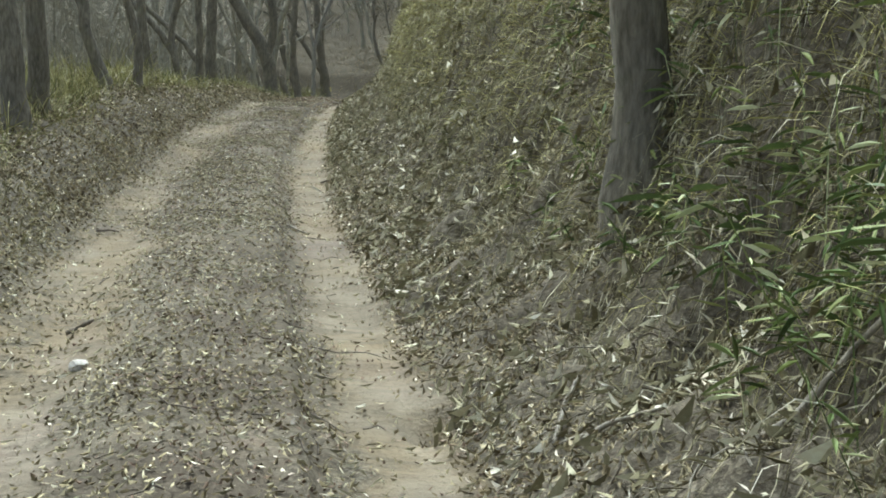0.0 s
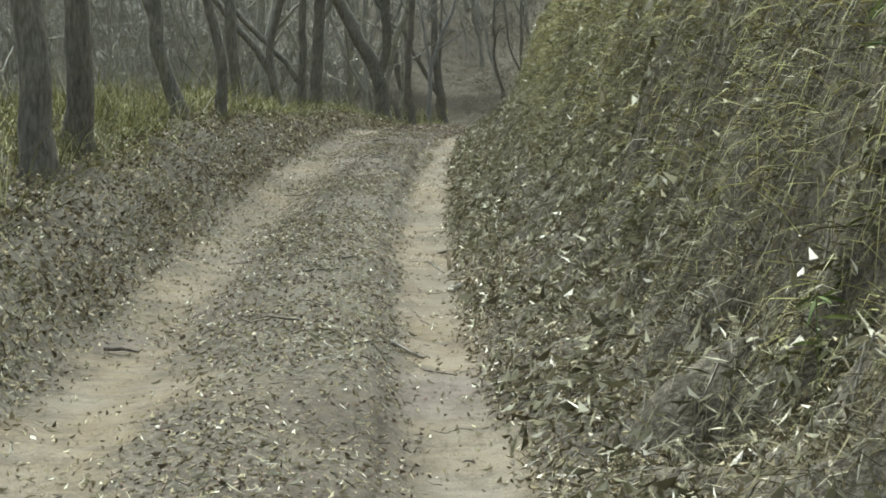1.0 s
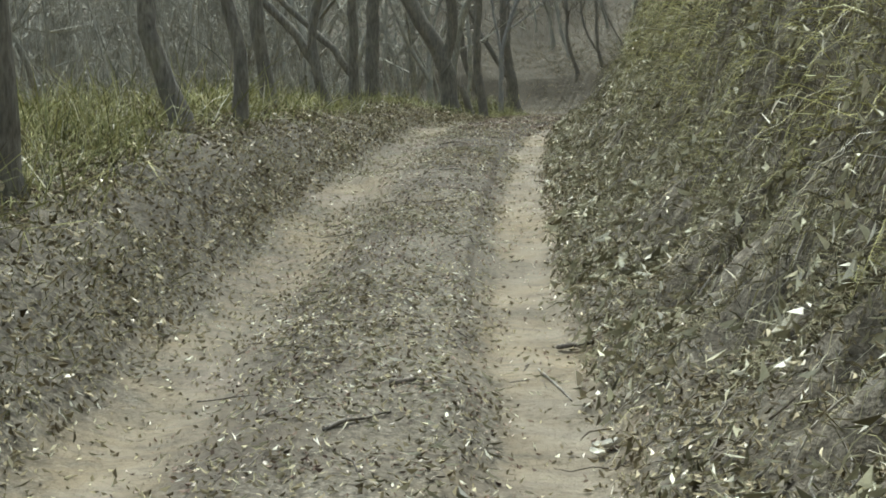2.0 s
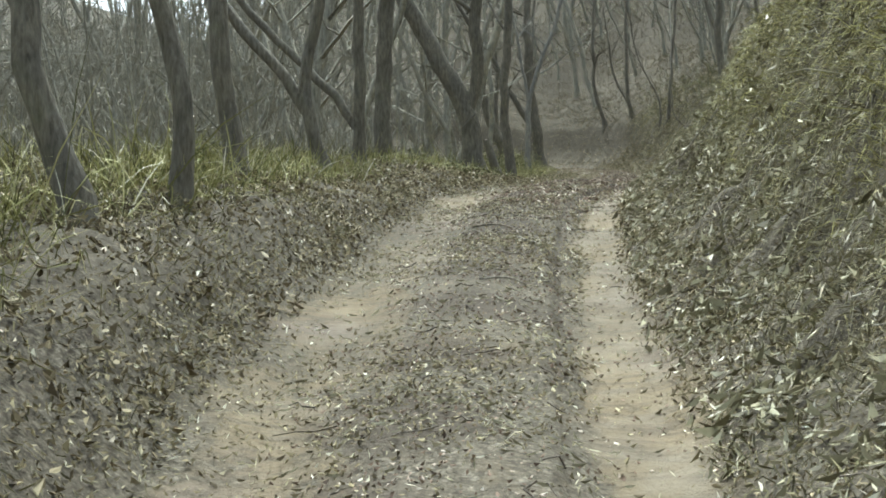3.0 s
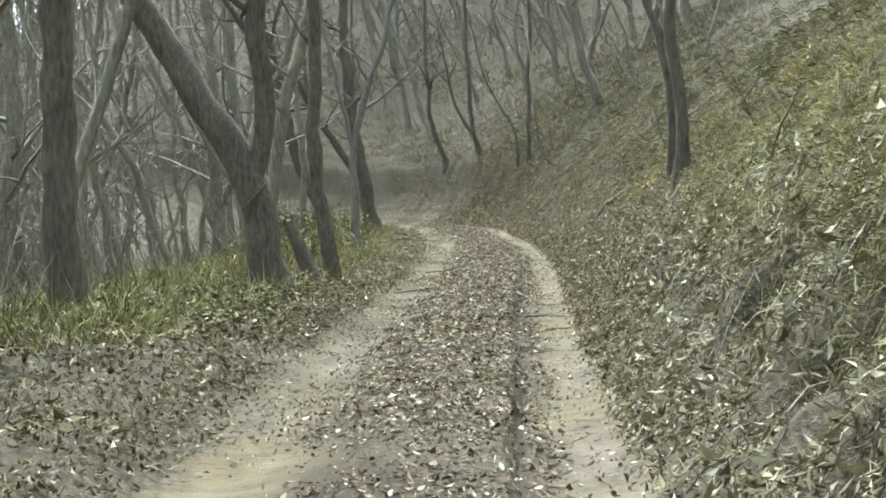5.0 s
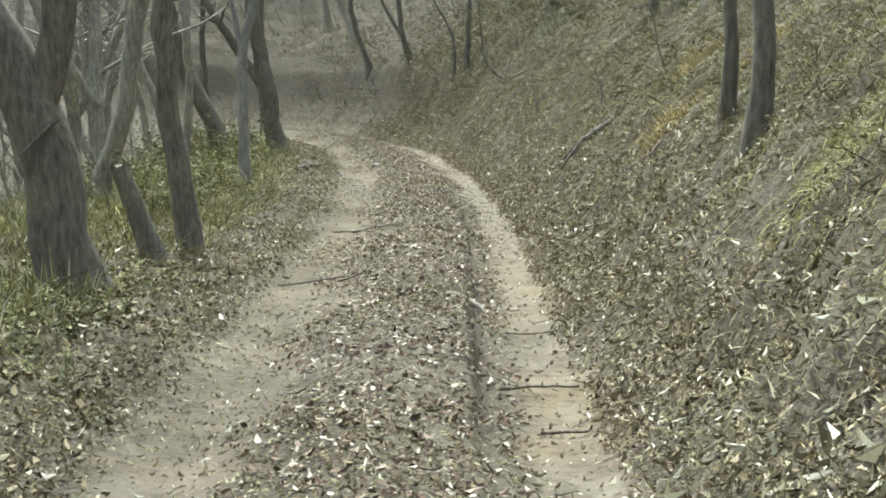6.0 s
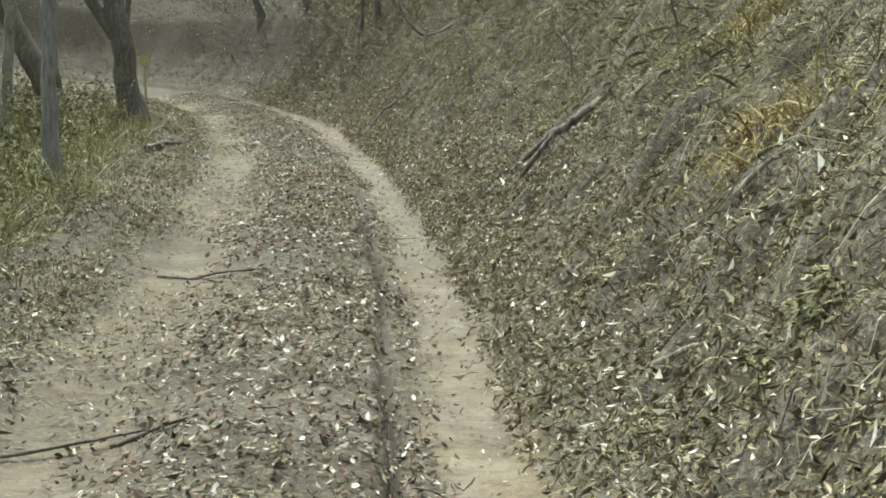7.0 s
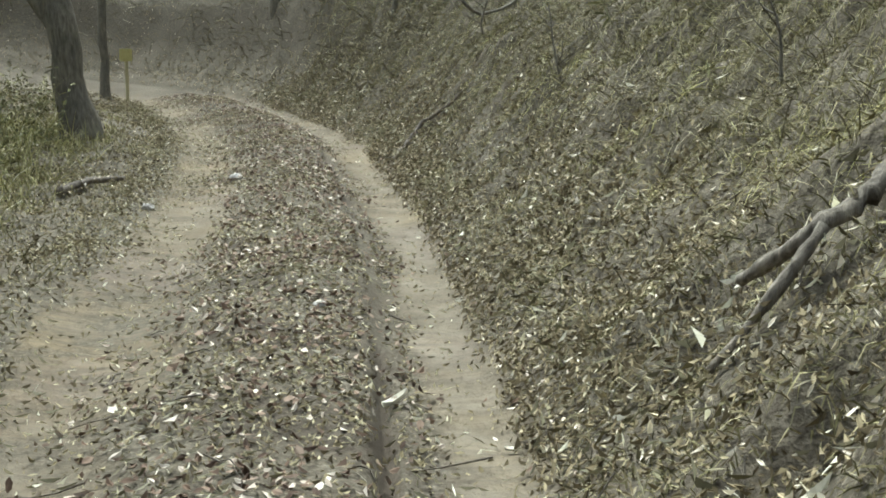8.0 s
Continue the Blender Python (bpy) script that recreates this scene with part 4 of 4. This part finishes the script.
    x, y = scatter(45000, rng, 3, 30, 0.7, 2.6, lambda x, y, d: on(d, 0.95, 5, 0.5) * patch(x, y, 1.0, 48))
    blades("bank_grass", x, y, rng, 0.2, 0.004, 1.2, STRAW, "long pale grass stalks arching out of the bank", "grass", 0.5, (-0.5, 0, 0))
    x, y = scatter(45000, rng, 3, 29, 0.5, 2.2, lambda x, y, d: on(d, 0.75, 2.4, 0.4) * patch(x, y, 1.1, 61))
    drape("bank_grass", x, y, rng, 0.14, 0.004, MAT, "withered straw-coloured grass combed down the steep bank", 0.45, 0.07)
    x, y = scatter(34000, rng, 4, 27, 0.75, 2.4, lambda x, y, d: on(d, 0.95, 2.6, 0.3) * np.clip(0.2 + 1.3 * ripple(x, y, 0.45, 71), 0.0, 1))
    drape("bank_grass", x, y, rng, 0.24, 0.0045, TAN, "long dry grass thatch hanging over the steep bank", 0.55, 0.12)
    x, y = scatter(900, rng, 3, 29, 0.25, 1.5, lambda x, y, d: np.ones_like(x))
    bank_twigs("twigs", x, y, rng, 0.13, 0.0035, STICK, "pale dead twigs scattered over the bank")
    x, y = scatter(1300, rng, 3, 56, -1.4, 1.2, lambda x, y, d: 1 - 0.7 * bare_soil(x, y))
    bank_twigs("twigs", x, y, rng, 0.12, 0.0035, STICK_DARK, "dark dead twigs scattered over the track and the bank")
    # the gentler hillside
    x, y = scatter(95000, rng, 28, 58, 0.6, 4.5, lambda x, y, d: on(d, 1.25, 6, 0.7) * patch(x, y, 1.4, 62))
    drape("hill_grass", x, y, rng, 0.22, 0.005, TAN, "withered tan grass lying down the hillside in a loose mat", 0.5, 0.06)
    x, y = scatter(26000, rng, 28, 58, 1.0, 4.5, lambda x, y, d: np.clip(0.3 + 0.8 * ripple(x, y, 1.6, 63), 0.02, 1))
    drape("hill_grass", x, y, rng, 0.18, 0.003, RIM, "yellowing grass lying down the hillside", 0.6, 0.08)
    x, y = scatter(130000, rng, 8, 57, 0.2, 2.2, lambda x, y, d: np.clip(0.45 + 0.75 * ripple(x, y, 0.9, 51), 0.1, 1) * np.clip((y - 10) / 6, 0.15, 1))
    blades("bank_grass", x, y, rng, 0.1, 0.006, 0.8, OLIVE, "short yellowing grass growing through the leaves of the bank", "grass", 0.7)
    x, y = scatter(60000, rng, 33, 57, 0.35, 2.2, lambda x, y, d: np.clip(0.5 + 0.7 * ripple(x, y, 0.7, 65), 0.1, 1))
    blades("bank_grass", x, y, rng, 0.12, 0.005, 1.1, OLIVE, "fine withered olive grass between the leaves of the bank", "grass", 0.8)
    x, y = scatter(24000, rng, 28, 56, 0.5, 3.0, lambda x, y, d: np.clip(d - 0.4, 0.1, 1) * patch(x, y, 1.3, 52))
    blades("bank_grass", x, y, rng, 0.14, 0.004, 1.0, MAT, "withered grass stalks over the leafy bank", "grass", 0.7, (-0.3, 0, 0))
    x, y = scatter(60000, rng, 26, 58, 0.8, 6.5, lambda x, y, d: np.clip((d - 0.8) / 0.8, 0.05, 1) * patch(x, y, 1.8, 28))
    blades("hill_grass", x, y, rng, 0.23, 0.005, 1.0, TAN, "dry tan grass and withered stalks over the hillside", "grass", 0.5, (-0.5, 0, 0))
    x, y = scatter(56000, rng, 26, 58, 1.2, 6.5, lambda x, y, d: np.clip((d - 1.0) / 0.9, 0, 1) * np.clip(0.5 + ripple(x, y, 2.2, 29), 0, 1))
    blades("hill_grass", x, y, rng, 0.25, 0.005, 0.85, OLIVE, "yellowing tufts of grass on the hillside", "grass", 0.45)
    # grass behind the left-hand trees
    x, y = scatter(150000, rng, 8, 44, -7.0, -2.2, lambda x, y, d: on(-d, 2.65, 9, 0.5) * np.clip(0.5 + 0.8 * ripple(x, y, 2.2, 30), 0.05, 1) * np.clip((y - 13) / 8, 0.35, 1))
    for far_on, long in ((False, 0.58), (True, 0.36)):
        ok = (y > 21.5) == far_on
        blades("shoulder_grass", x[ok], y[ok], rng, long, 0.008, 0.75, TALL, "yellow-green grass under the bare trees", "grass", 0.55)
    x, y = scatter(34000, rng, 8, 40, -6.5, -2.6, lambda x, y, d: on(-d, 3.0, 9, 0.8) * np.clip(0.4 + 0.8 * ripple(x, y, 1.5, 70), 0.03, 1))
    blades("shoulder_grass", x, y, rng, 0.5, 0.007, 0.9, TAN, "withered straw-coloured stalks among the grass under the trees", "grass", 0.5)
    # brushwood among the trees
    x, y = scatter(9000, rng, 16, 75, -30, -4.5, lambda x, y, d: np.where(y < 26, d < -6, 1) * 1.0)
    blades("brushwood", x, y, rng, 1.5, 0.012, 0.35, BRUSH, "thin bare brushwood among the trees down the slope", "brushwood", 0.5)
    x, y = scatter(7000, rng, 20, 90, -34, -8.5, lambda x, y, d: np.ones_like(x))
    blades("brushwood", x, y, rng, 5.2, 0.022, 0.12, BRUSH, "tall thin bare saplings crowding the slope below the track", "brushwood", 0.3)
    x, y = scatter(16000, rng, 4, 60, -12, -4.2, lambda x, y, d: patch(x, y, 2.5, 66))
    leaves("leaf_litter", x, y, rng, 0.06, 0.4, 0.6, LITTER, "dead leaves on the slope below the track", 0.05, 0.6, True)
    x, y = scatter(14000, rng, 26, 110, -60, -9, lambda x, y, d: np.ones_like(x))
    blades("brushwood", x, y, rng, 2.6, 0.02, 0.25, BRUSH, "dense bare brushwood across the valley", "brushwood", 0.5)
    x, y = scatter(7000, rng, 50, 100, 1.5, 22, lambda x, y, d: np.ones_like(x))
    blades("brushwood", x, y, rng, 1.2, 0.012, 0.4, BRUSH, "thin bare brushwood on the wooded hillside", "brushwood", 0.5)
    x, y = scatter(34000, rng, 52, 76, 0.4, 10, lambda x, y, d: patch(x, y, 3, 45))
    blades("hill_grass", x, y, rng, 0.4, 0.012, 0.9, TAN, "dry grass on the hillside behind the bend", "grass", 0.55)
    x, y = scatter(30000, rng, 52, 72, 0.2, 7, lambda x, y, d: patch(x, y, 2, 46))
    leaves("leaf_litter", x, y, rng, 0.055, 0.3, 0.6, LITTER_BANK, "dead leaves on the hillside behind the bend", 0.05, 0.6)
    x, y = scatter(16000, rng, 70, 105, 1.0, 24, lambda x, y, d: patch(x, y, 4, 44))
    blades("hill_grass", x, y, rng, 0.7, 0.03, 0.7, STRAW, "dry grass under the trees of the hillside", "grass", 0.5)
    # bamboo grass round the large tree on the bank
    x, y = scatter(2700, rng, 3, 13, 0.6, 3.6, lambda x, y, d: on(d, 1.05, 4.6, 0.5) * np.clip((9.2 - y) / 3, 0, 1))
    sprays("bamboo_grass", x, y, rng, 0.6, 0.1, 0.013, 14, BAMBOO, "green bamboo grass round the large tree on the bank", "bamboo grass")
    x, y = scatter(1500, rng, 8, 60, 1.2, 5.0, lambda x, y, d: np.clip((d - 1.2) / 1.5, 0, 1) * patch(x, y, 2.5, 31))
    sprays("bamboo_grass", x, y, rng, 0.5, 0.12, 0.014, 10, SHRUB, "scattered yellowing bamboo grass on the hillside", "bamboo grass")
    x, y = scatter(420, rng, 28.5, 35, -3.4, -2.0, lambda x, y, d: on(-d, 2.25, 3.5, 0.3))
    sprays("low_plants", x, y, rng, 0.16, 0.05, 0.022, 9, SHRUB, "low leafy green plants on the shoulder", "plants")
    for px, py, many, tall in ((-1.39, 34.43, 26, 0.1), (-0.85, 39.6, 34, 0.11), (-0.7, 38.4, 22, 0.1), (0.4, 11.1, 40, 0.14), (1.0, 8.6, 40, 0.14)):
        sprays("low_plants", px + rng.normal(0, 0.1, many), py + rng.normal(0, 0.12, many), rng, tall, 0.045, 0.018, 8, SHRUB, "small clump of green plants on the bank", "plants")
    # withered golden clumps
    for px, py, many in ((-0.83, 36.1, 420), (-0.2, 38.2, 500), (-0.3, 35.4, 350), (0.2, 33.0, 300)):
        blades("golden_grass", px + rng.normal(0, 0.14, many), py + rng.normal(0, 0.16, many), rng, 0.24, 0.007, 0.9, GOLD, "withered golden grass clump on the bank", "grass", 0.5)
    x, y = scatter(60000, rng, 15, 34, 0.9, 3.2, lambda x, y, d: on(d, 1.15, 4, 0.5) * np.clip(0.45 + 0.8 * ripple(x, y, 0.9, 73), 0.05, 1))
    blades("bank_grass", x, y, rng, 0.15, 0.003, 1.1, RIM, "soft yellow-green grass over the shoulder of the bank", "grass", 0.55, (-0.4, 0, 0))
    # tufts that break the outline of the bank
    x, y = scatter(40000, rng, 3, 30, 1.15, 2.6, lambda x, y, d: np.clip(1.5 * ripple(x, y, 0.7, 56) - 0.15, 0, 1))
    blades("bank_grass", x, y, rng, 0.24, 0.0045, 1.0, RIM, "tufts of yellow-green grass on the rim of the bank", "grass", 0.35, (-0.5, 0, 0))
    x, y = scatter(42000, rng, 36, 53, -5.5, -2.2, lambda x, y, d: on(-d, 2.6, 6, 0.4) * np.clip(0.5 + 0.7 * ripple(x, y, 1.4, 74), 0.05, 1))
    blades("shoulder_grass", x, y, rng, 0.3, 0.006, 0.8, GRASS, "yellowing grass on the shoulder before the bend", "grass", 0.55)
    x, y = scatter(9000, rng, 42, 50.5, -4.8, -2.7, lambda x, y, d: on(-d, 3.0, 5, 0.4) * np.clip(0.4 + 0.9 * ripple(x, y, 1.1, 77), 0.02, 1))
    blades("shoulder_grass", x, y, rng, 0.5, 0.008, 0.8, TALL, "tall yellow-green grass round the tree at the bend", "grass", 0.5)
    # low shrubs at the bend
    x, y = scatter(900, rng, 38, 55, -5.0, -2.6, lambda x, y, d: on(-d, 2.9, 5, 0.5) * np.clip(0.6 + 0.6 * ripple(x, y, 2.0, 54), 0.05, 1))
    sprays("shrub", x, y, rng, 0.55, 0.06, 0.025, 16, SHRUB, "low green shrubs on the shoulder before the bend", "shrub")


cover()


# ---- sticks, logs, stones and the sign ----
def stick(name, points, r, material, label, category="stick", seed=0, sides=7, group="fallen sticks", sink=0.6, forks=(), wobble=1.0):
    """A fallen stick through a few places of the ground (x, y, height over it)."""
    rng = np.random.RandomState(seed)
    w = Wood()

    def lay(pts, rr):
        path = bent([(x, y, float(height(x, y)) + h + rr * sink) for x, y, h in pts], 0.05 if rr < 0.04 else 0.1)
        path[1:-1] += np.cumsum(rng.normal(0, rr * 0.2, (len(path) - 2, 3)), axis=0) * 1.6 * wobble * np.hanning(len(path))[1:-1, None]
        w.tube(path, np.linspace(rr, rr * 0.6, len(path)) * (1 + 0.12 * rng.normal(0, 1, len(path))), sides, rng, 0.14)

    lay(points, r)
    for pts in forks:
        lay(pts, r * 0.6)
    ends = w.mesh(name, material)
    bm = bmesh.new()
    bm.from_mesh(ends)
    bmesh.ops.holes_fill(bm, edges=[e for e in bm.edges if e.is_boundary], sides=0)
    bm.to_mesh(ends)
    bm.free()
    return tagged(new(name, ends), label, category, group)


def stone(x, y, size, label, seed):
    rng = np.random.RandomState(seed)
    bm = bmesh.new()
    bmesh.ops.create_icosphere(bm, subdivisions=2, radius=1)
    for v in bm.verts:
        k = 1 + rng.uniform(-0.22, 0.22)
        v.co = Vector((v.co.x * size[0] * k, v.co.y * size[1] * k, v.co.z * size[2] * k))
    me = bpy.data.meshes.new("stone")
    bm.to_mesh(me)
    bm.free()
    me.materials.append(STONE)
    ob = tagged(new("stone", me), label, "stone", "stones on the track")
    ob.matrix_basis = pose(x, y, float(height(x, y)) + size[2] * 0.35, 0, 0, seed * 50)
    return ob


DS, PS = "thin dark stick lying across the wheel rut", "thin pale stick lying on the leafy bank"
stick("log", [(-4.99, 45.72, 0.03), (-4.86, 46.2, 0.03), (-4.71, 46.7, 0.03)], 0.034, STICK_DARK, "brown weathered log lying on the leafy shoulder", "log", 3, wobble=0.3)
stick("fallen_stick", [(-2.74, 34.2, 0), (-2.62, 34.28, 0.01), (-2.52, 34.22, 0.01), (-2.44, 33.98, 0)], 0.02, STICK, "pale curved stick lying between the ruts", seed=2)
stick("fallen_branch", [(-0.79, 40.2, 0.02), (-0.94, 40.0, 0.04), (-1.065, 39.85, 0.11), (-1.22, 39.85, 0.13), (-1.29, 39.97, 0.14), (-1.37, 40.11, 0.15)], 0.036, STICK_GREY, "thick grey broken branch lying down the bank", "branch", 4, forks=[[(-1.19, 39.85, 0.12), (-1.32, 39.82, 0.08), (-1.45, 39.8, 0.05), (-1.55, 39.78, 0.03)]], wobble=0.4)
stick("fallen_branch", [(-2.46, 48.05, 0.02), (-2.15, 48.6, 0.05), (-1.87, 48.4, 0.06), (-1.6, 48.3, 0.02)], 0.025, STICK_DARK, "dark fallen branch at the foot of the hillside", "branch", 21)
stick("fallen_branch", [(-1.63, 24.38, 0.03), (-1.45, 24.5, 0.04), (-1.29, 24.45, 0.05), (-1.14, 24.1, 0.05), (-1.03, 23.75, 0.05), (-0.9, 23.4, 0.03)], 0.016, STICK_DARK, "long thin dark branch lying up the bank", "branch", 22)
stick("fallen_stick", [(-2.51, 31.79, 0.01), (-2.3, 31.9, 0.02), (-2.12, 31.97, 0.01)], 0.009, STICK_DARK, DS, seed=5)
stick("fallen_stick", [(-3.98, 35.2, 0), (-3.7, 35.27, 0.02), (-3.41, 35.41, 0)], 0.008, STICK_DARK, DS, seed=6)
stick("fallen_stick", [(-3.86, 38.71, 0), (-3.6, 38.5, 0.01), (-3.42, 38.26, 0)], 0.009, STICK_DARK, DS, seed=7)
stick("fallen_stick", [(-3.54, 35.31, 0), (-3.24, 35.43, 0.01)], 0.01, STICK_DARK, DS, seed=8)
stick("fallen_stick", [(1.43, 4.44, 0.06), (1.56, 4.42, 0.08), (1.74, 4.38, 0.05)], 0.013, STICK, PS, seed=9)
stick("fallen_stick", [(0.93, 5.14, 0.02), (0.98, 5.4, 0.06), (1.06, 5.62, 0.05)], 0.009, STICK, PS, seed=10)
stick("fallen_stick", [(0.99, 5.04, 0.03), (1.1, 4.95, 0.06), (1.23, 4.83, 0.05)], 0.009, STICK, PS, seed=11)
stick("fallen_stick", [(-0.92, 10.96, 0.0), (-0.82, 10.9, 0.02), (-0.72, 10.85, 0)], 0.011, STICK, "thin stick lying at the edge of the rut", seed=12)
stick("fallen_stick", [(-1.57, 24.02, 0.05), (-1.35, 24.0, 0.12), (-1.1, 23.98, 0.1)], 0.013, STICK, PS, seed=13)
stick("fallen_stick", [(-1.83, 23.22, 0.02), (-1.72, 23.5, 0.06), (-1.64, 23.81, 0.05)], 0.008, STICK, PS, seed=14)
stick("fallen_stick", [(-1.14, 35.75, 0.03), (-1.05, 35.7, 0.06), (-0.97, 35.65, 0.04)], 0.014, STICK, PS, seed=15)
stick("fallen_stick", [(-1.54, 35.47, 0.03), (-1.39, 35.25, 0.04)], 0.012, STICK, PS, seed=16)
stick("fallen_stick", [(-2.69, 19.6, 0.01), (-2.55, 19.7, 0.03), (-2.41, 19.73, 0.01)], 0.009, STICK, "thin stick lying between the ruts", seed=17)
stick("fallen_stick", [(-2.04, 40.32, 0.0), (-1.97, 40.3, 0.02), (-1.91, 40.26, 0.01)], 0.008, STICK, "thin stick at the foot of the bank", seed=18)
stick("fallen_stick", [(-1.4, 7.25, 0.0), (-1.28, 7.32, 0.02)], 0.014, STICK_DARK, DS, seed=19)
MS = "thin stick lying between the ruts"
stick("fallen_stick", [(-3.24, 22.53, 0), (-3.06, 22.42, 0.01), (-2.91, 22.28, 0.01), (-2.84, 22.16, 0)], 0.01, STICK_GREY, MS, seed=31)
stick("fallen_stick", [(-2.7, 21.39, 0.01), (-2.6, 21.36, 0.01), (-2.51, 21.28, 0)], 0.012, STICK, MS, seed=32)
stick("fallen_stick", [(-3.42, 23.28, 0), (-3.22, 23.23, 0.01)], 0.013, STICK_DARK, MS, seed=33)
stick("fallen_stick", [(-1.12, 13.65, 0.01), (-1.02, 13.45, 0.01), (-0.94, 13.23, 0)], 0.006, STICK, "thin pale stick on the edge of the rut", seed=34)
stick("fallen_stick", [(-1.08, 14.11, 0.01), (-0.99, 14.04, 0.02), (-0.9, 13.95, 0.01)], 0.013, STICK_DARK, "short dark stick on the edge of the rut", seed=35)
stick("fallen_stick", [(-1.73, 12.37, 0), (-1.67, 12.51, 0.02), (-1.57, 12.71, 0)], 0.009, STICK_GREY, MS, seed=36)
stick("fallen_stick", [(-1.65, 13.05, 0), (-1.51, 13.06, 0.01)], 0.013, STICK_DARK, MS, seed=37)
stick("fallen_stick", [(-2.36, 31.26, 0.01), (-2.26, 31.21, 0.02), (-2.16, 31.23, 0.01)], 0.008, STICK_DARK, DS, seed=38)
stick("fallen_stick", [(-2.68, 31.85, 0), (-2.54, 31.94, 0.02), (-2.46, 31.99, 0)], 0.006, STICK, MS, seed=39)
stick("fallen_stick", [(-2.4, 33.39, 0.01), (-2.25, 33.44, 0.01), (-2.09, 33.45, 0)], 0.006, STICK_DARK, DS, seed=40)
stick("fallen_stick", [(-1.29, 35.67, 0.03), (-1.22, 35.5, 0.05), (-1.09, 35.35, 0.03)], 0.013, STICK, PS, seed=41)
stick("fallen_stick", [(-1.18, 36.8, 0.02), (-1.12, 36.45, 0.05)], 0.007, STICK_GREY, PS, seed=42)
stick("fallen_stick", [(-1.59, 35.26, 0.02), (-1.45, 35.02, 0.03)], 0.014, STICK, PS, seed=43)
stick("fallen_stick", [(-1.32, 37.22, 0.03), (-1.24, 36.93, 0.05), (-1.16, 36.66, 0.03)], 0.009, STICK, PS, seed=44)
stick("fallen_stick", [(-1.05, 37.3, 0.05), (-1.16, 36.85, 0.04)], 0.008, STICK, PS, seed=45)
stick("fallen_stick", [(-3.64, 38.67, 0), (-3.45, 38.59, 0.02), (-3.18, 38.42, 0)], 0.009, STICK_DARK, DS, seed=46)
stick("fallen_stick", [(-2.28, 10.48, 0.01), (-2.1, 10.48, 0.01)], 0.012, STICK_DARK, DS, seed=47)
stick("fallen_stick", [(-0.67, 10.51, 0.01), (-0.5, 10.46, 0.01)], 0.005, STICK_DARK, DS, seed=48)
stick("fallen_stick", [(-0.04, 6.45, 0.01), (0.04, 6.48, 0.01)], 0.006, STICK, MS, seed=49)
stick("fallen_stick", [(-1.85, 24.5, 0.02), (-1.79, 24.75, 0.05)], 0.007, STICK, PS, seed=50)
stone(-4.29, 45.5, (0.05, 0.04, 0.035), "small pale stone on the rut edge", 1)
stone(-1.1, 6.55, (0.07, 0.05, 0.03), "pale flat stone beside the wheel rut", 2)
stone(-2.83, 42.04, (0.035, 0.03, 0.02), "small pale stone among the brown leaves", 3)
stone(-3.8, 46.95, (0.06, 0.05, 0.04), "pale stone on the crest between the ruts", 4)


def pale_leaf(x, y, size, turn, seed):
    """A single large bleached leaf, cupped, with a raised rim."""
    rng = np.random.RandomState(seed)
    a, b = np.meshgrid(np.linspace(-1, 1, 9), np.linspace(-1, 1, 7), indexing="ij")
    half = np.sqrt(np.clip(1 - a**2, 0.004, 1)) * (1 - 0.25 * a)
    px, py = a * size, b * half * size * 0.42
    pz = 0.35 * size * b**2 + 0.18 * size * a**2 + rng.normal(0, 0.02 * size, a.shape) + 0.012
    v = np.stack([px, py, pz], -1).reshape(-1, 3)
    i = (np.arange(8)[:, None] * 7 + np.arange(6)).ravel()
    ob = new("dead_leaf", mesh_of("dead_leaf", v, [np.stack([i, i + 7, i + 8, i + 1], 1)], BLEACHED, True))
    tagged(ob, "large bleached curled leaf lying on the ground", "leaf", "bleached leaves")
    n = normal(np.array([x]), np.array([y]))[0]
    ob.matrix_basis = Matrix.Translation((x, y, float(height(x, y)))) @ Vector(n).to_track_quat("Z", "Y").to_matrix().to_4x4() @ pose(0, 0, 0, 0, 0, turn)


for n, (x, y, size, turn) in enumerate([(-0.75, 12.66, 0.06, 60), (-0.79, 12.6, 0.04, 10), (-0.37, 10.19, 0.035, 0), (-2.08, 40.3, 0.03, 80), (-2.47, 40.8, 0.06, 110), (-2.29, 15.2, 0.03, 20),
                                        (-1.96, 15.4, 0.025, 5), (-0.33, 13.3, 0.05, 30), (-0.14, 12.62, 0.05, 70), (0.75, 5.2, 0.04, 20), (0.2, 6.1, 0.03, 40), (-2.3, 33.0, 0.03, 60), (-1.5, 38.9, 0.04, 15), (-1.75, 39.2, 0.035, 130)]):
    pale_leaf(x, y, size, turn, n)


def sign():
    x, y = -6.69, 56.7
    ob = tagged(new("sign"), "small yellow sign plate on a short post at the bend", "sign")
    ob.matrix_basis = pose(x, y, float(height(x, y)), 0, 0, 8)
    bm = bmesh.new()
    bmesh.ops.create_cone(bm, cap_ends=True, segments=12, radius1=0.028, radius2=0.028, depth=1.1)
    bmesh.ops.translate(bm, verts=bm.verts, vec=(0, 0, 0.25))
    me = bpy.data.meshes.new("post")
    bm.to_mesh(me)
    bm.free()
    me.materials.append(POST)
    part("post", me, ob)
    bm = bmesh.new()
    bmesh.ops.create_cube(bm, size=1)
    bmesh.ops.scale(bm, verts=bm.verts, vec=(0.2, 0.025, 0.2))
    bmesh.ops.bevel(bm, geom=bm.edges[:], offset=0.01, segments=2, affect="EDGES")
    bmesh.ops.translate(bm, verts=bm.verts, vec=(0, -0.05, 0.78))
    me = bpy.data.meshes.new("plate")
    bm.to_mesh(me)
    bm.free()
    me.materials.append(YELLOW)
    part("plate", me, ob, "yellow painted plate")


sign()
